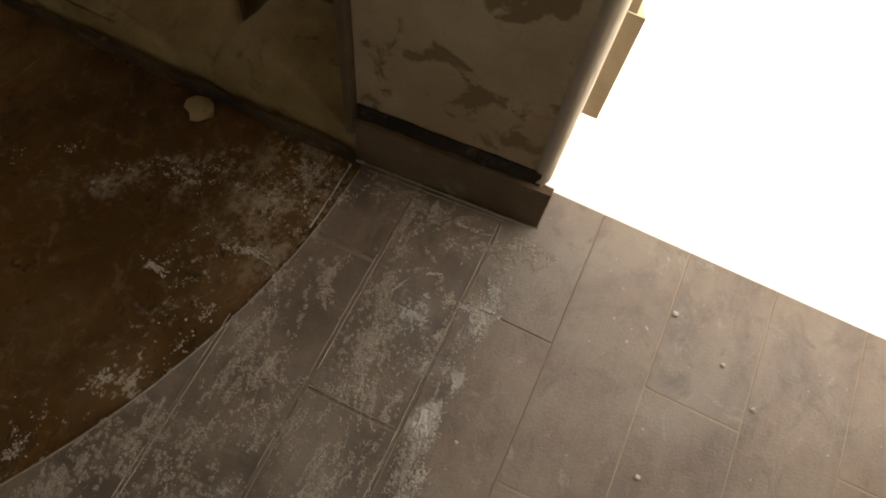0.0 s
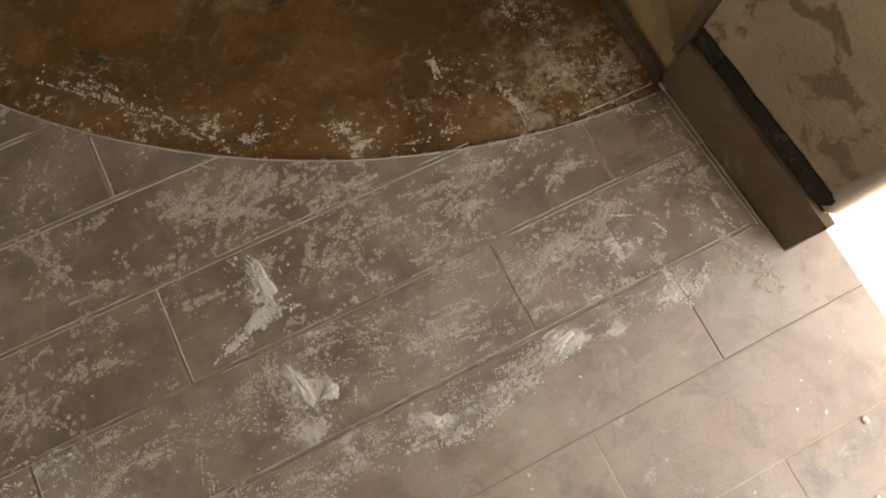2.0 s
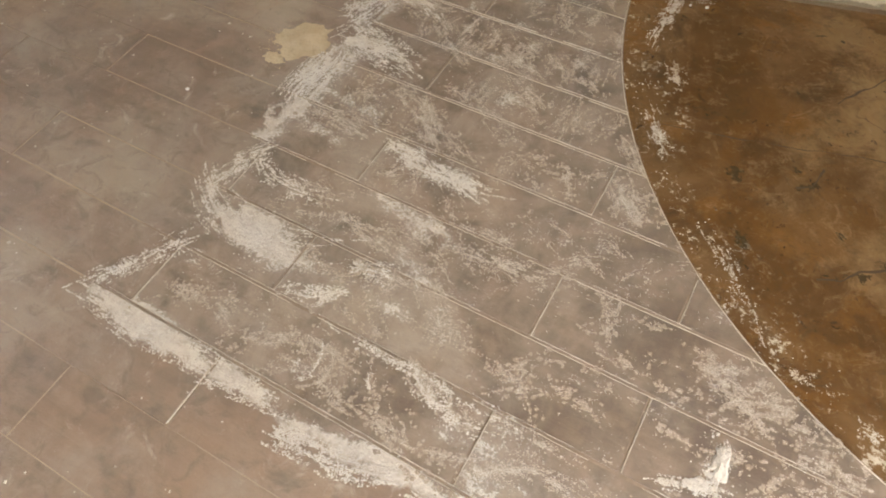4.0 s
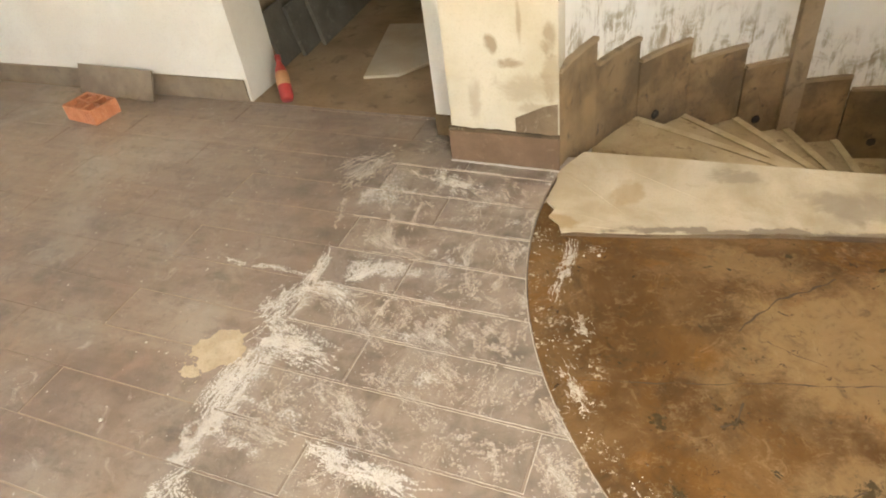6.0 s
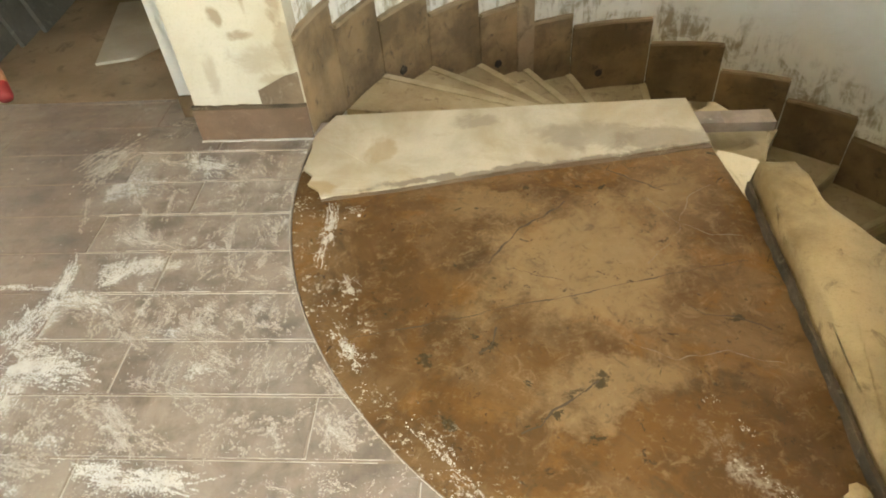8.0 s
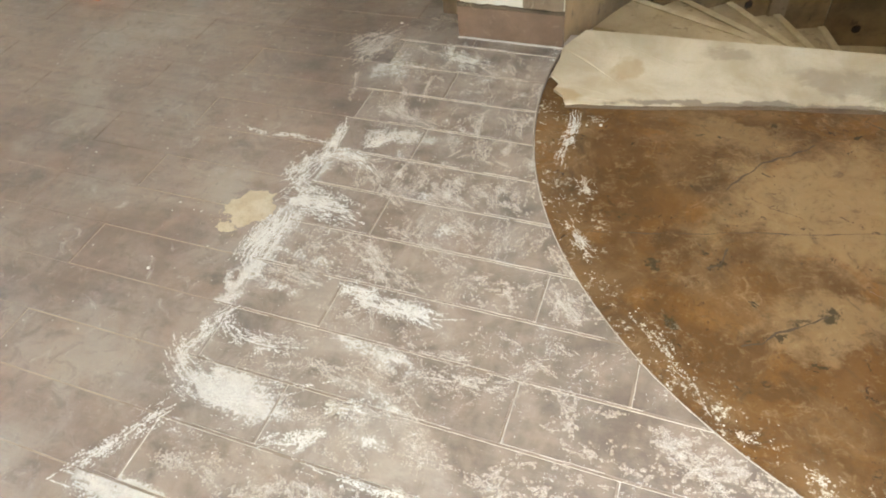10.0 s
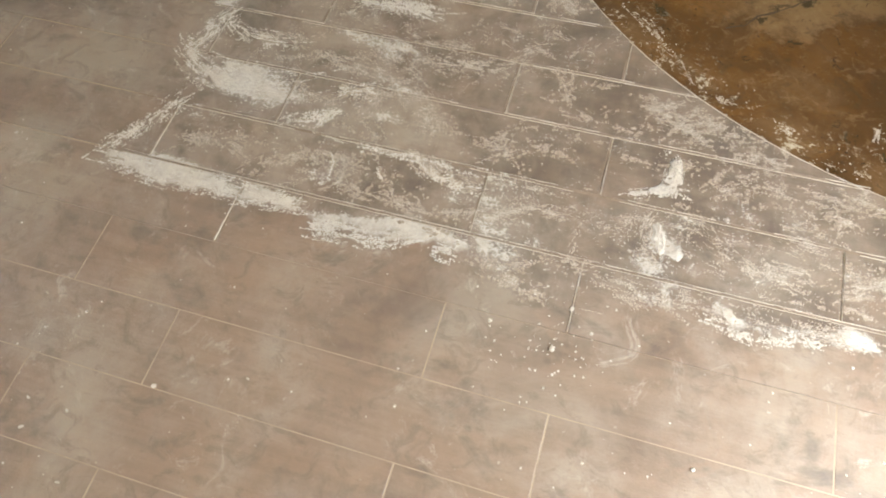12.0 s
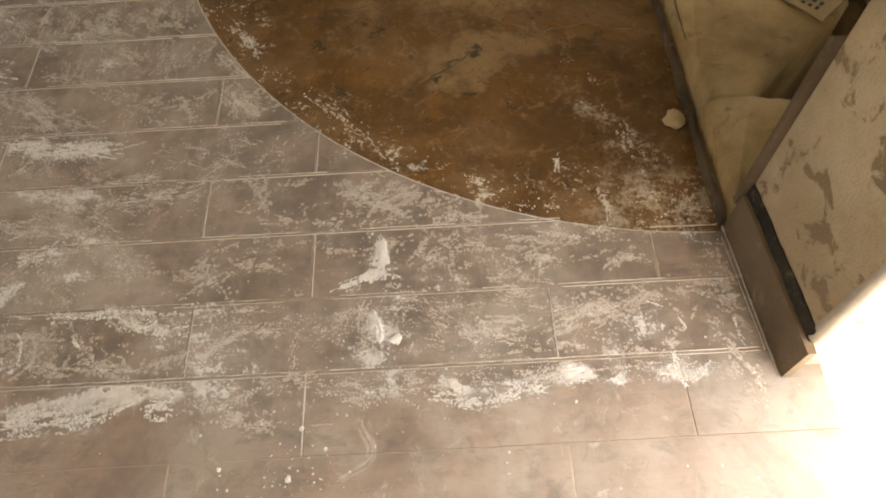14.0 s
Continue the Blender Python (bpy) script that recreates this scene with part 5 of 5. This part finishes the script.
# cardboard sheet with faded print beyond the kerb
sheet = tagged(new("printed_sheet"), "pale sheet with faded dark print beyond the kerb", "sheet")
bm = bmesh.new()
box(bm, 0, 0.13, 0, 0.30, 0, 0.006, 0.001)
part("sheet_board", bm, CARD, sheet)
for k in range(6):
    bm = bmesh.new()
    u, v = k % 3, k // 3
    box(bm, 0.022 + 0.026 * v, 0.040 + 0.026 * v - 0.004 * u, 0.035 + 0.022 * u, 0.046 + 0.022 * u, 0.0062, 0.0072)
    part("print_line", bm, BAR, sheet)
sheet.matrix_world = pose(1.800, 0.770, 0.106, 0, 0, 41)

# ---------------------------------------------------------------- planks, each its own piece
GAP = 0.0045


def butt(j, k):
    """Where row j has its k-th butt joint; the courses drift a little as they go away."""
    even = j % 2 == 0
    known = {-3: -2.53, -2: -1.59, -1: -0.622, 0: 0.303, 1: 1.187} if even else {-3: -2.90, -2: -1.95, -1: -0.925, 0: 0.005, 1: 0.900}
    base = known[k] if k in known else known[-3] + (k + 3) * 0.93 if k < 0 else known[1] + (k - 1) * L
    return base - max(0.0, (j + 0.5) * W) * (0.02 if even else 0.03)


bm = bmesh.new()
box(bm, 0, L - 2 * GAP, 0, W - 2 * GAP, -0.012, 0.0, 0.0012)
FULL_NEW = mesh_of("plank", bm, TILE_NEW)
THIN = 0.0011
bm = bmesh.new()
box(bm, 0, L - 2 * THIN, 0, W - 2 * THIN, -0.012, 0.0, 0.0006)
FULL_OLD = mesh_of("plank", bm, TILE_OLD)
for j in ROWS:
    y0, y1 = row_span(j)
    end = 1.404 if y1 > -0.15 else 1.512
    if y0 > 2.04:
        end = -0.75
    k = -7
    while butt(j, k) < end:
        fresh = y1 > -0.30 and butt(j, k + 1) > -0.90
        gap = GAP if fresh and not (j == -2 and k > -1) else THIN
        x0, x1 = max(butt(j, k), -5.03) + gap, min(butt(j, k + 1), end) - gap
        k += 1
        if x1 - x0 < 0.01:
            continue
        poly = clipped(x0, x1, y0 + (THIN if j == -2 else gap), y1 - (GAP if j == -2 else gap), 0.005)
        if j == -2 and x1 > 1.5:
            poly = [(x0, y0 + gap), (x1, y0 + gap), (x1, -0.27), (1.408, -0.27), (1.404, y1 - GAP), (x0, y1 - GAP)]
        if not poly:
            continue
        if j != -2 and len(poly) == 4 and abs(x1 - x0 - (L - 2 * gap)) < 1e-4 and abs(y1 - y0 - W) < 1e-4:
            ob = new("plank", FULL_NEW if fresh else FULL_OLD)
            ob.location = (x0, y0 + gap, 0)
        else:
            bm = bmesh.new()
            prism(bm, poly, -0.012, 0.0, 0.0012)
            ob = new("plank", mesh_of("plank", bm, TILE_NEW if fresh else TILE_OLD))
        ob.parent = floor
        ob.location.z = (0.0006 if fresh else 0.0002) * math.sin(j * 7.3 + k * 3.1)

# beads of white grout dust along the fresh joints
def bead(line, width, seed, skip):
    bm = bmesh.new()
    prev = None
    for i, (x, y) in enumerate(line):
        p = Vector((x, y, 0))
        keep = noise.noise(p * 5 + Vector((seed, 0, 0))) > skip
        d = Vector(line[min(i + 1, len(line) - 1)]) - Vector(line[max(i - 1, 0)])
        d.normalize()
        side = Vector((-d.y, d.x, 0))
        p = p + side * 0.0012 * noise.noise(p * 30)
        w = width * (0.55 + 0.9 * abs(noise.noise(p * 24 + Vector((0, seed, 0)))))
        row = [bm.verts.new(p + side * w), bm.verts.new(p + Vector((0, 0, 0.0016))), bm.verts.new(p - side * w)]
        for v in (row[0], row[2]):
            v.co.z = -0.0015
        if prev and keep:
            bm.faces.new((prev[0], prev[1], row[1], row[0]))
            bm.faces.new((prev[1], prev[2], row[2], row[1]))
        prev = row
    if bm.faces:
        part("grout_bead", bm, BEADS, floor)


BEADS = plaster("grout_dust", (0.56, 0.49, 0.40), (0.45, 0.385, 0.305), (0.26, 0.21, 0.16), 0.95, 20, 0.5, 0.6)
for j in range(-2, 11):
    y = j * W - GAP + 0.001
    x1 = min(arc_x(y) - 0.006, 1.38)
    n = int((x1 + 1.0) / 0.010)
    if j > -2:
        bead([(-1.0 + (x1 + 1.0) * i / n, y) for i in range(n + 1)], 0.0013, j * 3.1, -0.30)
        bead([(-1.0 + (x1 + 1.0) * i / n, y + 2 * GAP) for i in range(n + 1)], 0.0012 if j > -1 else 0.0016, j * 4.7 + 9, -0.05 if j > -1 else -0.6)
    y0, y1 = row_span(j)
    for k in (-1, 0, 1):
        x = butt(j, k) + (GAP - 0.001 if j > -2 else -0.002)
        if -1.0 < x < (1.3 if j > -2 else 1.0) and x < arc_x(y0 + 0.05) - 0.02:
            top = y1 - GAP
            while x > arc_x(top) - 0.008:
                top -= 0.01
            bead([(x, y0 + GAP + (top - y0 - GAP) * i / 18) for i in range(19)], 0.0021, j * 2.3 + k, -0.7)
bead([(1.379 + 0.027 * i / 40, 0.150 - 0.418 * i / 40) for i in range(41)], 0.0035, 61.0, -0.5)
bead([(1.366 + 0.027 * i / 40, 0.150 - 0.35 * i / 40) for i in range(41)], 0.0018, 64.0, -0.1)
bead([(1.19 + 0.175 * i / 16, 0.158 - 0.004 * i / 16) for i in range(17)], 0.0022, 67.0, -0.6)
bead([(CX + (CR + 0.004) * math.cos(radians(a / 2)), CY + (CR + 0.004) * math.sin(radians(a / 2))) for a in range(364, 538)], 0.0022, 50.0, -0.5)
